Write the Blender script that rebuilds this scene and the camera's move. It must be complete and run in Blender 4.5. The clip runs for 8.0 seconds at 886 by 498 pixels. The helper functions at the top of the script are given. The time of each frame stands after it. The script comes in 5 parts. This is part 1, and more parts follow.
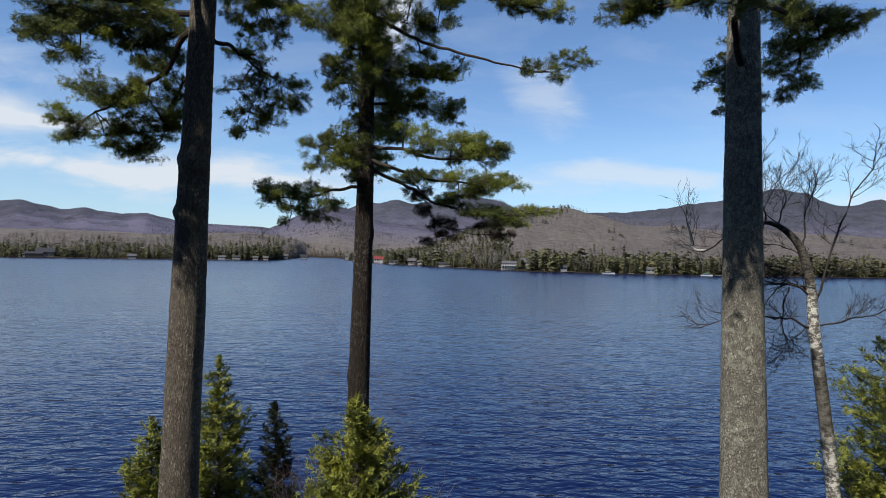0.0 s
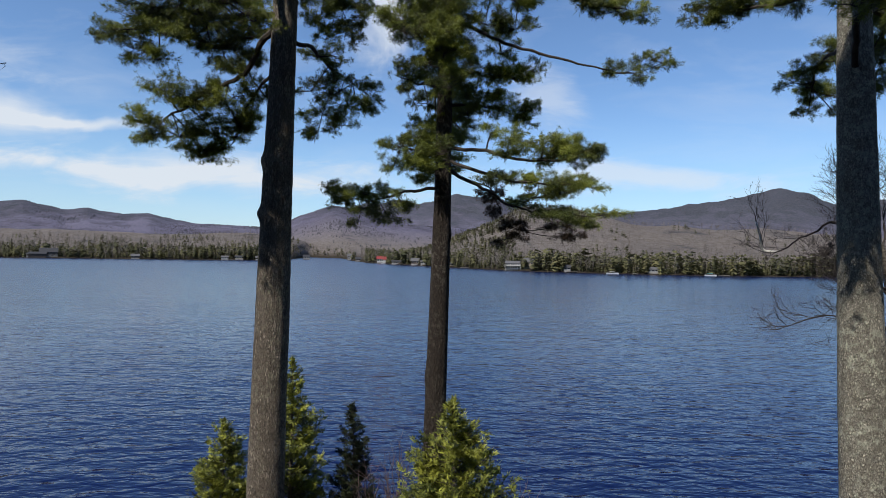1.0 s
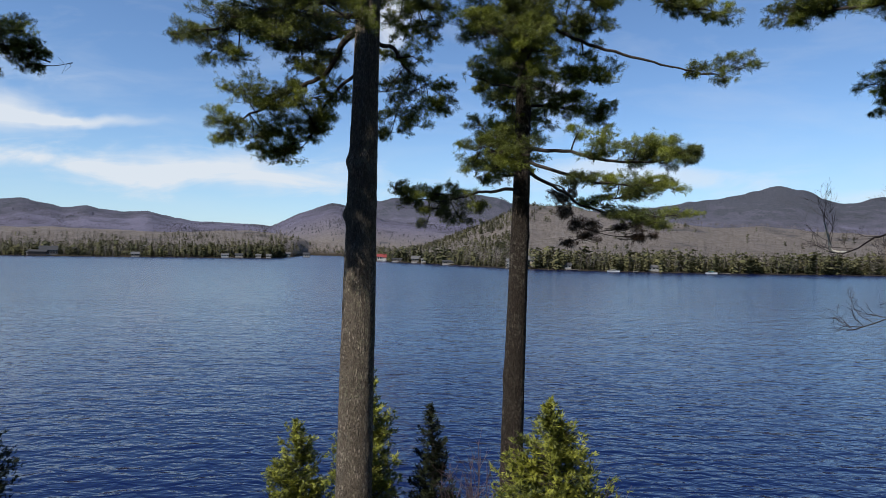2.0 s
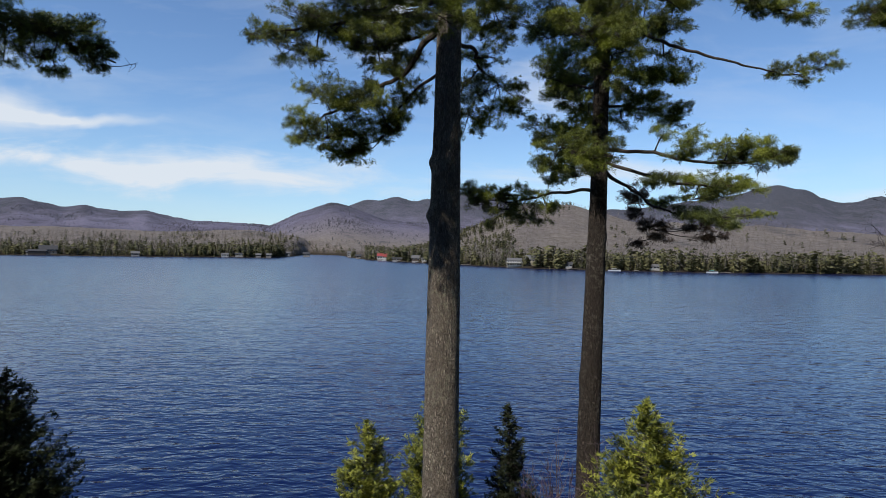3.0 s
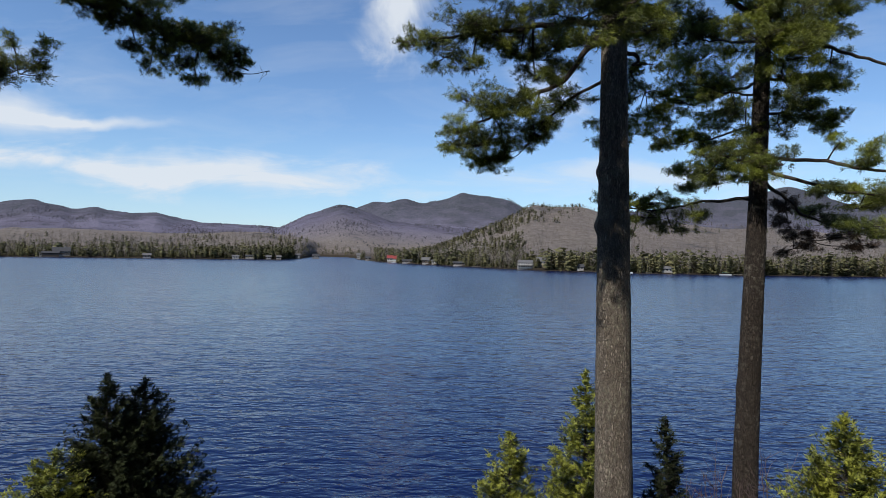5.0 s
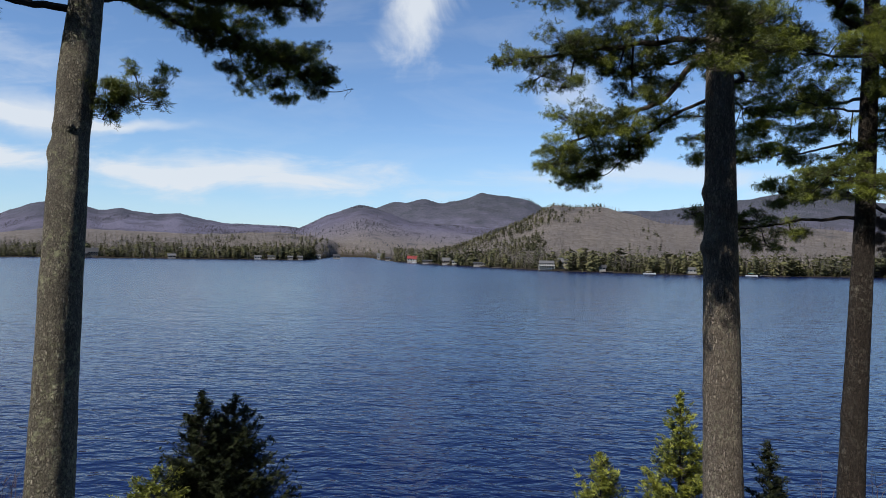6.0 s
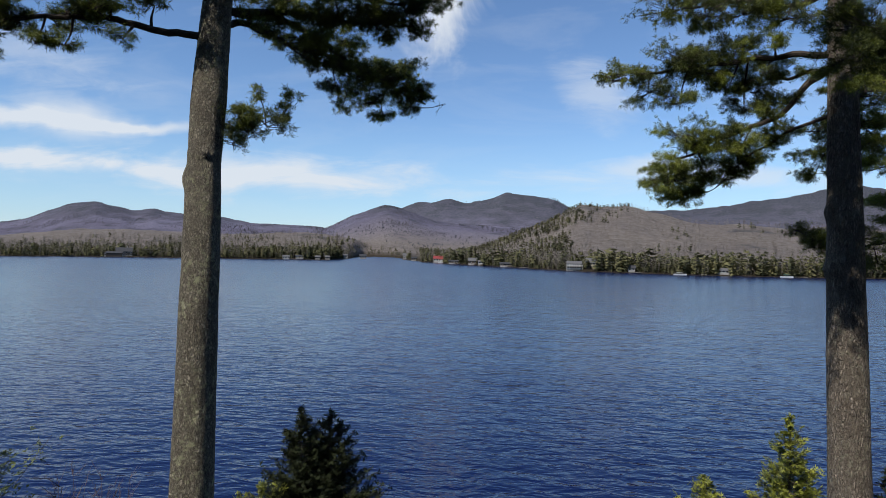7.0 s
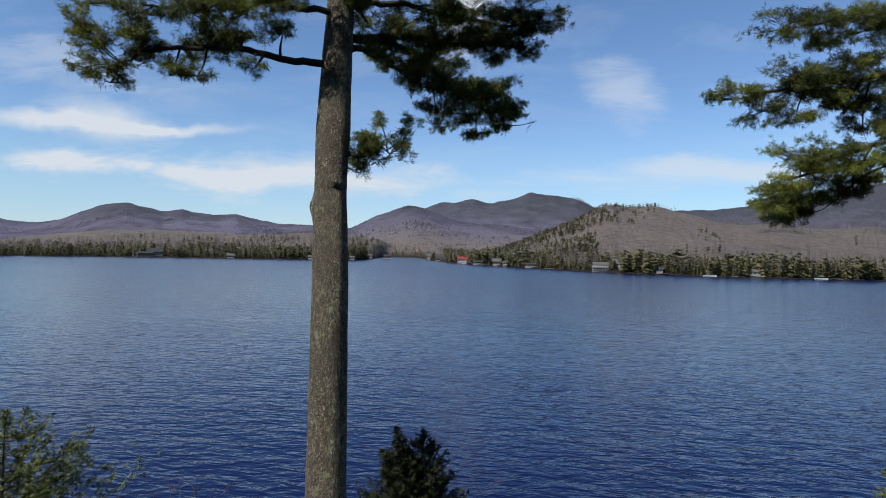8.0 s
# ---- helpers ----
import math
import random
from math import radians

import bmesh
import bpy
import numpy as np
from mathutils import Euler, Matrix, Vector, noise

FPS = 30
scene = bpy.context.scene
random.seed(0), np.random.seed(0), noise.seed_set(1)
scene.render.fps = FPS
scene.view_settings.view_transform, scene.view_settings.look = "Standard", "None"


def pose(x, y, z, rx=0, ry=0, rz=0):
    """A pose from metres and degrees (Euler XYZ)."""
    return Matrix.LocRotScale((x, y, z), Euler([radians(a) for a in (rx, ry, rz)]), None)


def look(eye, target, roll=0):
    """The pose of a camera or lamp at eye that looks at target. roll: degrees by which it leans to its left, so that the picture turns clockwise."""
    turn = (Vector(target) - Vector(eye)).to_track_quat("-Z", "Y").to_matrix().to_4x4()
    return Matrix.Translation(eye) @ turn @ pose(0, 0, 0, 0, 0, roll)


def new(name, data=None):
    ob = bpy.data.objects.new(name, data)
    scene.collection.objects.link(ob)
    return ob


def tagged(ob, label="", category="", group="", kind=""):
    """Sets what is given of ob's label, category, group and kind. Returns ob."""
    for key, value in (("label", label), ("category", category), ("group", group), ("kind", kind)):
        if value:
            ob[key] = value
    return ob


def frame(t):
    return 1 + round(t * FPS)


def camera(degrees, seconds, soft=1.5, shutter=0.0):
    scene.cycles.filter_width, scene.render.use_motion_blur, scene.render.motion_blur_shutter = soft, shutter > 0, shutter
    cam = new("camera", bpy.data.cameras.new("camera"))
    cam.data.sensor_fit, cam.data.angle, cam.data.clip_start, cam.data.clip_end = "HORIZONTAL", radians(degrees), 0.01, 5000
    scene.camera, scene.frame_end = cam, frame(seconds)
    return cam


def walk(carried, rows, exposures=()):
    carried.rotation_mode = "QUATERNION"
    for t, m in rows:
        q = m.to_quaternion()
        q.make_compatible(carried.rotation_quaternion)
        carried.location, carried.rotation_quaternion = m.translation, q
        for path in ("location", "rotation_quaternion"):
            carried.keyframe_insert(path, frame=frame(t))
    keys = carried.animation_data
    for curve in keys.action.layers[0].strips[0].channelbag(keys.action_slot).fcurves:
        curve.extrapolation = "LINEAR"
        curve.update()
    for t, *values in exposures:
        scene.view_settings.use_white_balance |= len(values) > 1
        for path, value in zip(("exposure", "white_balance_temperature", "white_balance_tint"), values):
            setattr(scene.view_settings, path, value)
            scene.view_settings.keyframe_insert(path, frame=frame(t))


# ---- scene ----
cam = camera(76.0, 8.0, soft=0.55)
METRES, EYE, TILT, LEAN, TURN = 10.0, 11.0, 0.25, 1.0, 0.0
ROWS = [
    (0.0, 0.0, 0.0, 0.0, -0.01, 0.2, -2.0),
    (0.5, -0.0612, 0.0007, 0.0001, 0.05, 0.15, -1.99),
    (1.0, -0.1231, 0.0016, -0.0018, 0.15, 0.2, -1.98),
    (1.5, -0.187, 0.0002, -0.0015, 0.12, 0.09, -1.99),
    (3.0, -0.3777, 0.0011, -0.0032, -0.05, -0.09, -1.94),
    (3.5, -0.4379, 0.0033, -0.0054, 0.05, -0.04, -1.94),
    (4.0, -0.4966, 0.006, -0.0079, 0.16, 0.04, -1.93),
    (5.5, -0.6742, 0.0133, 0.0137, 1.44, 0.06, -1.97),
    (6.0, -0.7368, 0.0134, 0.029, 2.61, 0.02, -1.95),
    (6.5, -0.8003, 0.0128, 0.0423, 3.89, -0.05, -1.97),
    (7.0, -0.8632, 0.011, 0.0551, 5.12, -0.09, -2.0),
    (7.5, -0.9263, 0.0082, 0.0693, 6.35, -0.13, -2.04),
    (8.0, -0.9898, 0.0048, 0.0846, 7.44, -0.15, -2.04),
]
walk(cam, [(t, pose(0, 0, EYE, TILT, LEAN, TURN) @ pose(METRES * x, METRES * y, METRES * z, 90 + pitch, roll, yaw)) for t, x, y, z, yaw, pitch, roll in ROWS],
     exposures=[(0.0, 0.0), (6.5, 0.0), (8.0, -0.09)])

# ---- light: clear spring day, sun behind the camera to its left ----
SUN_AZ, SUN_EL = radians(-143), radians(50)      # azimuth from +y towards +x
to_sun = Vector((math.sin(SUN_AZ) * math.cos(SUN_EL), math.cos(SUN_AZ) * math.cos(SUN_EL), math.sin(SUN_EL)))
sun = new("sun", bpy.data.lights.new("sun", "SUN"))
sun.data.energy, sun.data.angle, sun.data.color = 5.0, radians(0.53), (1.0, 0.95, 0.87)
sun.matrix_world = look(to_sun * 50, (0, 0, 0))


def wire(nt, kind, ins=None, **settings):
    """A node with its settings and inputs: a value, or another node's socket."""
    nd = nt.nodes.new(kind)
    for key, value in settings.items():
        setattr(nd, key, value)
    for key, value in (ins or {}).items():
        if isinstance(value, bpy.types.NodeSocket):
            nt.links.new(value, nd.inputs[key])
        else:
            nd.inputs[key].default_value = value
    return nd


def calc(nt, op, a, b=0.0, c=0.0):
    return wire(nt, "ShaderNodeMath", {0: a, 1: b, 2: c}, operation=op).outputs[0]


def ramp(nt, fac, stops):
    nd = wire(nt, "ShaderNodeValToRGB", {0: fac})
    el = nd.color_ramp.elements
    while len(el) < len(stops):
        el.new(0.5)
    for e, (p, c) in zip(el, stops):
        e.position = p
        e.color = (*c, 1) if isinstance(c, tuple) else (c, c, c, 1)
    return nd.outputs[0]


def noise_tex(nt, vec, scale, detail=4.0, rough=0.55, distort=0.0):
    return wire(nt, "ShaderNodeTexNoise", {"Vector": vec, "Scale": scale, "Detail": detail, "Roughness": rough, "Distortion": distort}).outputs[0]


def blend(nt, fac, a, b, mode="MIX"):
    nd = wire(nt, "ShaderNodeMix", data_type="RGBA", blend_type=mode)
    for i, v in ((0, fac), (6, a), (7, b)):
        if isinstance(v, bpy.types.NodeSocket):
            nt.links.new(v, nd.inputs[i])
        else:
            nd.inputs[i].default_value = (*v, 1) if isinstance(v, tuple) else v
    return nd.outputs[2]


def make_sky():
    w = bpy.data.worlds.new("sky")
    scene.world = w
    w.use_nodes = True
    nt = w.node_tree
    nt.nodes.clear()
    sky = wire(nt, "ShaderNodeTexSky", sky_type="NISHITA", sun_disc=False, sun_elevation=SUN_EL, sun_rotation=SUN_AZ,
               altitude=600.0, air_density=1.15, dust_density=0.0, ozone_density=3.2).outputs[0]
    gen = wire(nt, "ShaderNodeTexCoord").outputs["Generated"]
    xyz = wire(nt, "ShaderNodeSeparateXYZ", {0: gen})
    ahead = calc(nt, "MAXIMUM", xyz.outputs[1], 0.02)
    u, h = calc(nt, "DIVIDE", xyz.outputs[0], ahead), calc(nt, "DIVIDE", xyz.outputs[2], ahead)
    flat = wire(nt, "ShaderNodeCombineXYZ", {0: u, 1: h}).outputs[0]
    streak = wire(nt, "ShaderNodeMapping", {"Vector": flat, "Scale": (1.6, 7.0, 1.0)}).outputs[0]
    wisp = noise_tex(nt, streak, 3.0, 7.0, 0.62, 0.6)
    puff = noise_tex(nt, flat, 7.0, 6.0, 0.6, 0.8)
    warp = wire(nt, "ShaderNodeTexNoise", {"Vector": flat, "Scale": 5.0, "Detail": 4.0}).outputs[1]
    bent = wire(nt, "ShaderNodeVectorMath", {0: warp, 1: (0.5, 0.5, 0.5)}, operation="SUBTRACT").outputs[0]
    bent = wire(nt, "ShaderNodeVectorMath", {0: bent, "Scale": 0.09}, operation="SCALE").outputs[0]
    bent = wire(nt, "ShaderNodeVectorMath", {0: flat, 1: bent}, operation="ADD").outputs[0]
    total = None
    # a few fair-weather wisps: place, half-sizes, slant, strength, ragged texture
    for cu, ch, au, ah, slant, amount, tex in (
            (-0.79, 0.242, 0.25, 0.072, -9, 1.0, None), (-0.95, 0.249, 0.30, 0.035, -5, 0.9, None), (-0.65, 0.224, 0.24, 0.020, -4, 0.85, None),
            (-0.50, 0.142, 0.75, 0.062, -3.5, 0.85, wisp), (-0.87, 0.163, 0.26, 0.036, -5, 0.7, None), (-0.47, 0.136, 0.48, 0.034, -4, 0.55, None),
            (-0.095, 0.43, 0.11, 0.17, -14, 0.9, puff), (0.17, 0.280, 0.15, 0.08, -48, 0.45, wisp),
            (0.34, 0.140, 0.50, 0.046, 1, 0.6, wisp), (0.85, 0.12, 0.3, 0.03, 4, 0.5, wisp), (-0.9, 0.36, 0.4, 0.08, -12, 0.35, wisp)):
        local = wire(nt, "ShaderNodeMapping", {"Vector": bent, "Location": (cu, ch, 0), "Rotation": (0, 0, radians(slant)), "Scale": (au, ah, 1)}, vector_type="TEXTURE").outputs[0]
        ball = wire(nt, "ShaderNodeTexGradient", {0: local}, gradient_type="SPHERICAL").outputs[1]
        dens = calc(nt, "MULTIPLY_ADD", calc(nt, "SUBTRACT", tex or wisp, 0.5), 2.0 if tex else 0.8, calc(nt, "MULTIPLY_ADD", ball, 1.25, -0.28))
        edge = wire(nt, "ShaderNodeMapRange", {0: dens, 1: 0.0, 2: 1.0, 3: 0.0, 4: 1.0}, interpolation_type="SMOOTHSTEP").outputs[0]
        one = calc(nt, "MULTIPLY", calc(nt, "MULTIPLY", edge, ramp(nt, ball, [(0.0, 0.0), (0.35, 1.0)])), amount)
        total = one if total is None else calc(nt, "ADD", total, one)
    veil = calc(nt, "MULTIPLY", ramp(nt, noise_tex(nt, streak, 1.7, 6.0, 0.6, 0.5), [(0.48, 0.0), (0.8, 0.30)]), ramp(nt, xyz.outputs[2], [(0.0, 0.3), (0.5, 1.0)]))
    total = calc(nt, "MINIMUM", calc(nt, "ADD", total, veil), 0.9)
    sky = blend(nt, 1.0, sky, (0.84, 0.955, 1.10), "MULTIPLY")
    sky = blend(nt, ramp(nt, xyz.outputs[2], [(0.0, 0.5), (0.10, 0.32), (0.22, 0.0)]), sky, (2.9, 4.6, 6.5))
    lit = blend(nt, total, sky, (5.9, 6.3, 6.8))
    bg = wire(nt, "ShaderNodeBackground", {0: lit, 1: 0.128})
    nt.links.new(bg.outputs[0], wire(nt, "ShaderNodeOutputWorld").inputs[0])


make_sky()


# ---- materials ----
def material(name, build):
    m = bpy.data.materials.new(name)
    m.use_nodes = True
    nt = m.node_tree
    nt.nodes.clear()
    nt.links.new(build(nt), wire(nt, "ShaderNodeOutputMaterial").inputs[0])
    return m


def place(nt):
    return wire(nt, "ShaderNodeTexCoord").outputs["Object"]


def glossy_bsdf(nt, color, rough, normal=None, spec=0.4, metal=0.0):
    ins = {"Base Color": color if isinstance(color, bpy.types.NodeSocket) else (*color, 1), "Roughness": rough, "Specular IOR Level": spec, "Metallic": metal}
    if normal is not None:
        ins["Normal"] = normal
    return wire(nt, "ShaderNodeBsdfPrincipled", ins).outputs[0]


def bump(nt, height, strength, dist, normal=None):
    ins = {"Height": height, "Strength": strength, "Distance": dist}
    if normal is not None:
        ins["Normal"] = normal
    return wire(nt, "ShaderNodeBump", ins).outputs[0]


def bark_mat(name, dark, light, lichen, lichen_amount, plate=38.0, squat=0.30):
    def build(nt):
        p = place(nt)
        tall = wire(nt, "ShaderNodeMapping", {"Vector": p, "Scale": (1.0, 1.0, squat)}).outputs[0]
        wob = wire(nt, "ShaderNodeTexNoise", {"Vector": tall, "Scale": 16.0, "Detail": 4.0}).outputs[1]
        wob = wire(nt, "ShaderNodeVectorMath", {0: wob, "Scale": 0.045}, operation="SCALE").outputs[0]
        tall = wire(nt, "ShaderNodeVectorMath", {0: tall, 1: wob}, operation="ADD").outputs[0]
        cells = wire(nt, "ShaderNodeTexVoronoi", {"Vector": tall, "Scale": plate, "Randomness": 1.0}, feature="DISTANCE_TO_EDGE").outputs[0]
        flake = wire(nt, "ShaderNodeTexVoronoi", {"Vector": tall, "Scale": plate}).outputs[1]
        tone = wire(nt, "ShaderNodeSeparateColor", {0: flake}).outputs[0]
        furrow = noise_tex(nt, wire(nt, "ShaderNodeMapping", {"Vector": p, "Scale": (1.0, 1.0, squat * 0.5)}).outputs[0], plate * 0.75, 6.0, 0.72, 0.5)
        scale = noise_tex(nt, wire(nt, "ShaderNodeMapping", {"Vector": p, "Scale": (1.0, 1.0, squat)}).outputs[0], plate * 1.9, 5.0, 0.7, 0.3)
        rough = calc(nt, "ADD", calc(nt, "MULTIPLY", furrow, 0.58), calc(nt, "MULTIPLY", scale, 0.42))
        groove = calc(nt, "MULTIPLY", ramp(nt, rough, [(0.44, 0.0), (0.54, 1.0)]), ramp(nt, cells, [(0.0, 0.10), (0.27, 1.0)]))
        fine = noise_tex(nt, p, 60.0, 5.0, 0.65)
        big = noise_tex(nt, p, 1.6, 4.0, 0.6)
        col = blend(nt, calc(nt, "MULTIPLY", groove, calc(nt, "MULTIPLY_ADD", tone, 0.5, 0.5)), dark, light)
        col = blend(nt, ramp(nt, fine, [(0.3, 0.0), (0.75, 0.35)]), col, tuple(min(1, c * 1.5) for c in light))
        spots = calc(nt, "MULTIPLY", ramp(nt, noise_tex(nt, p, 14.0, 5.0, 0.7), [(0.5, 0.0), (0.62, 1.0)]), ramp(nt, big, [(0.38, 0.0), (0.62, lichen_amount)]))
        col = blend(nt, spots, col, lichen)
        height = calc(nt, "ADD", calc(nt, "MULTIPLY", groove, 1.0), calc(nt, "MULTIPLY", fine, 0.5))
        return glossy_bsdf(nt, col, 0.92, bump(nt, height, 1.0, 0.034), 0.15)
    return material(name, build)


def leaf_mat(name, dark, light, shine=0.5, through_light=0.25, patch=1.2):
    def build(nt):
        rnd = wire(nt, "ShaderNodeNewGeometry").outputs["Random Per Island"]
        big = noise_tex(nt, place(nt), patch, 3.0, 0.6)
        col = blend(nt, calc(nt, "ADD", calc(nt, "MULTIPLY", rnd, 0.4), ramp(nt, big, [(0.40, 0.0), (0.64, 0.6)])), dark, light)
        body = glossy_bsdf(nt, col, shine, None, 0.35)
        thin = wire(nt, "ShaderNodeBsdfTranslucent", {0: col}).outputs[0]
        return wire(nt, "ShaderNodeMixShader", {0: through_light, 1: body, 2: thin}).outputs[0]
    return material(name, build)


def plain_mat(name, col, rough=0.7, vary=0.25, scale=3.0, metal=0.0):
    def build(nt):
        n = noise_tex(nt, place(nt), scale, 5.0, 0.65)
        low = tuple(c * (1 - vary) for c in col)
        c = blend(nt, ramp(nt, n, [(0.3, 0.0), (0.7, 1.0)]), low, col)
        return glossy_bsdf(nt, c, rough, bump(nt, n, 0.2, 0.02), 0.3, metal)
    return material(name, build)


def water_build(nt):
    p = wire(nt, "ShaderNodeTexCoord").outputs["Object"]
    turn = wire(nt, "ShaderNodeMapping", {"Vector": p, "Rotation": (0, 0, radians(7)), "Scale": (0.5, 1.0, 1.0)}).outputs[0]
    small = noise_tex(nt, turn, 3.6, 2.0, 0.55, 0.2)
    mid = noise_tex(nt, turn, 1.45, 2.0, 0.5, 0.35)
    swell = noise_tex(nt, turn, 0.62, 2.0, 0.5, 0.3)
    broad = noise_tex(nt, wire(nt, "ShaderNodeMapping", {"Vector": p, "Rotation": (0, 0, radians(9)), "Scale": (0.45, 1.0, 1.0)}).outputs[0], 0.33, 3.0, 0.6, 0.4)
    gusts = noise_tex(nt, wire(nt, "ShaderNodeMapping", {"Vector": p, "Scale": (0.35, 1.0, 1.0)}).outputs[0], 0.035, 4.0, 0.55)
    # lower waves in lulls and in the lee of the far shore
    off = calc(nt, "MULTIPLY", wire(nt, "ShaderNodeSeparateXYZ", {0: p}).outputs[1], 0.0025)
    lee = ramp(nt, off, [(0.05, 1.0), (0.10, 0.62), (0.20, 0.36), (0.42, 0.20), (0.85, 0.14)])
    # ripples too small to tell apart
    chop = ramp(nt, off, [(0.05, 0.06), (0.2, 0.13), (0.5, 0.20), (0.85, 0.24)])
    calm = calc(nt, "MULTIPLY", ramp(nt, gusts, [(0.3, 0.72), (0.7, 1.08)]), lee)
    height = calc(nt, "ADD", calc(nt, "ADD", calc(nt, "MULTIPLY", small, 0.12), calc(nt, "MULTIPLY", mid, 0.85)), calc(nt, "MULTIPLY", swell, 0.7))
    nrm = bump(nt, calc(nt, "MULTIPLY_ADD", broad, 0.7, calc(nt, "MULTIPLY", height, calm)), 1.0, 0.22)
    return wire(nt, "ShaderNodeBsdfPrincipled", {"Base Color": (0.0006, 0.0048, 0.042, 1), "Roughness": chop, "IOR": 1.37, "Specular Tint": (0.78, 0.93, 1.0, 1), "Normal": nrm}).outputs[0]


def land_build(nt):
    p = place(nt)
    z = wire(nt, "ShaderNodeSeparateXYZ", {0: p}).outputs[2]
    fine = noise_tex(nt, p, 0.11, 6.0, 0.75)
    mid = noise_tex(nt, p, 0.012, 5.0, 0.65)
    big = noise_tex(nt, p, 0.003, 4.0, 0.6)
    bare = blend(nt, ramp(nt, fine, [(0.3, 0.0), (0.7, 1.0)]), (0.120, 0.100, 0.085), (0.29, 0.25, 0.215))
    bare = blend(nt, ramp(nt, mid, [(0.35, 0.0), (0.7, 0.55)]), bare, (0.17, 0.145, 0.14))
    # the far ranges: purplish distance haze painted into the birch slopes and darker spruce
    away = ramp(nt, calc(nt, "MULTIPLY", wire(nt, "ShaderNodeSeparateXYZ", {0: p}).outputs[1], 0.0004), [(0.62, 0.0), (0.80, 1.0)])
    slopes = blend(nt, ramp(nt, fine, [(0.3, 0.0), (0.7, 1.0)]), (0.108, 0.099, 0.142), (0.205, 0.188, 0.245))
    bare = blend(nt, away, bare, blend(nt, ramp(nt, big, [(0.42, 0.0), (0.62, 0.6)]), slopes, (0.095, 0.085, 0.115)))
    dark = blend(nt, ramp(nt, fine, [(0.35, 0.0), (0.65, 1.0)]), (0.026, 0.033, 0.036), (0.078, 0.082, 0.090))
    # spruce caps on the high ground and in scattered stands
    high = calc(nt, "ADD", calc(nt, "MULTIPLY", z, 0.0016), calc(nt, "MULTIPLY", mid, 0.9))
    spruce = calc(nt, "MULTIPLY", ramp(nt, high, [(0.62, 0.0), (0.86, 1.0)]), 0.8)
    stands = ramp(nt, calc(nt, "ADD", calc(nt, "MULTIPLY", mid, 0.6), calc(nt, "MULTIPLY", big, 0.4)), [(0.56, 0.0), (0.66, 0.75)])
    ridge = calc(nt, "ADD", calc(nt, "MULTIPLY", z, 0.0026), calc(nt, "ADD", calc(nt, "MULTIPLY", mid, 0.6), calc(nt, "MULTIPLY", fine, 0.3)))
    caps = calc(nt, "MULTIPLY", ramp(nt, ridge, [(0.72, 0.0), (0.92, 0.62)]), away)
    flecks = calc(nt, "MULTIPLY", ramp(nt, noise_tex(nt, p, 0.03, 5.0, 0.75), [(0.54, 0.0), (0.66, 0.45)]), away)
    col = blend(nt, calc(nt, "MAXIMUM", calc(nt, "MAXIMUM", spruce, stands), calc(nt, "MAXIMUM", caps, flecks)), bare, dark)
    rock = calc(nt, "MULTIPLY", ramp(nt, noise_tex(nt, p, 0.006, 5.0, 0.7), [(0.66, 0.0), (0.72, 0.6)]), ramp(nt, calc(nt, "MULTIPLY", z, 0.004), [(0.5, 0.0), (0.8, 1.0)]))
    col = blend(nt, rock, col, (0.34, 0.31, 0.31))
    near = ramp(nt, calc(nt, "MULTIPLY", z, 0.05), [(0.1, 1.0), (0.5, 0.0)])
    col = blend(nt, near, col, blend(nt, fine, (0.030, 0.024, 0.017), (0.075, 0.060, 0.040)))
    return glossy_bsdf(nt, col, 0.95, bump(nt, calc(nt, "ADD", fine, mid), 1.0, 9.0), 0.05)


M_water = material("lake water", water_build)
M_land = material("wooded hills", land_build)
M_bark = bark_mat("pine bark", (0.028, 0.021, 0.016), (0.42, 0.355, 0.29), (0.40, 0.39, 0.28), 0.5, 33.0, 0.36)
M_bark_pale = bark_mat("lichen-grey pine bark", (0.055, 0.047, 0.037), (0.66, 0.61, 0.50), (0.78, 0.79, 0.62), 0.6, 44.0, 0.6)
# dark bark, with the crown's shade on this trunk also put into the colour
M_bark_dark_shade = bark_mat("dark shaded pine bark", (0.018, 0.015, 0.013), (0.105, 0.083, 0.068), (0.30, 0.28, 0.23), 0.4, 32.0, 0.33)
M_bark_grey = bark_mat("scaly grey pine bark", (0.022, 0.018, 0.014), (0.43, 0.385, 0.305), (0.60, 0.62, 0.38), 0.5, 34.0, 0.55)
M_limb = plain_mat("limb bark", (0.075, 0.062, 0.052), 0.9, 0.5, 14.0)
M_needle = leaf_mat("pine needles", (0.016, 0.029, 0.014), (0.30, 0.34, 0.043), 0.5, 0.14)
M_needle_dead = leaf_mat("dry pine needles", (0.045, 0.032, 0.022), (0.12, 0.075, 0.05))
M_cedar = leaf_mat("cedar sprays", (0.022, 0.042, 0.012), (0.39, 0.40, 0.060), 0.55, 0.20, 3.5)
M_cedar_mid = leaf_mat("deep green sprays", (0.014, 0.028, 0.010), (0.20, 0.225, 0.045), 0.6, 0.18, 3.0)
# dark foliage; shade over the twin-tipped cedars is put into this colour
M_cedar_dark_shade = leaf_mat("dark shaded sprays", (0.009, 0.014, 0.005), (0.034, 0.042, 0.012), 0.95, 0.15, 2.5)
M_birch = plain_mat("twig bark", (0.055, 0.045, 0.042), 0.8, 0.4, 9.0)
M_conifer = leaf_mat("far conifers", (0.042, 0.046, 0.021), (0.165, 0.150, 0.066), 0.95, 0.12, 0.03)
M_bare = leaf_mat("bare hardwood twigs", (0.095, 0.080, 0.066), (0.25, 0.21, 0.175), 0.95, 0.2, 0.02)
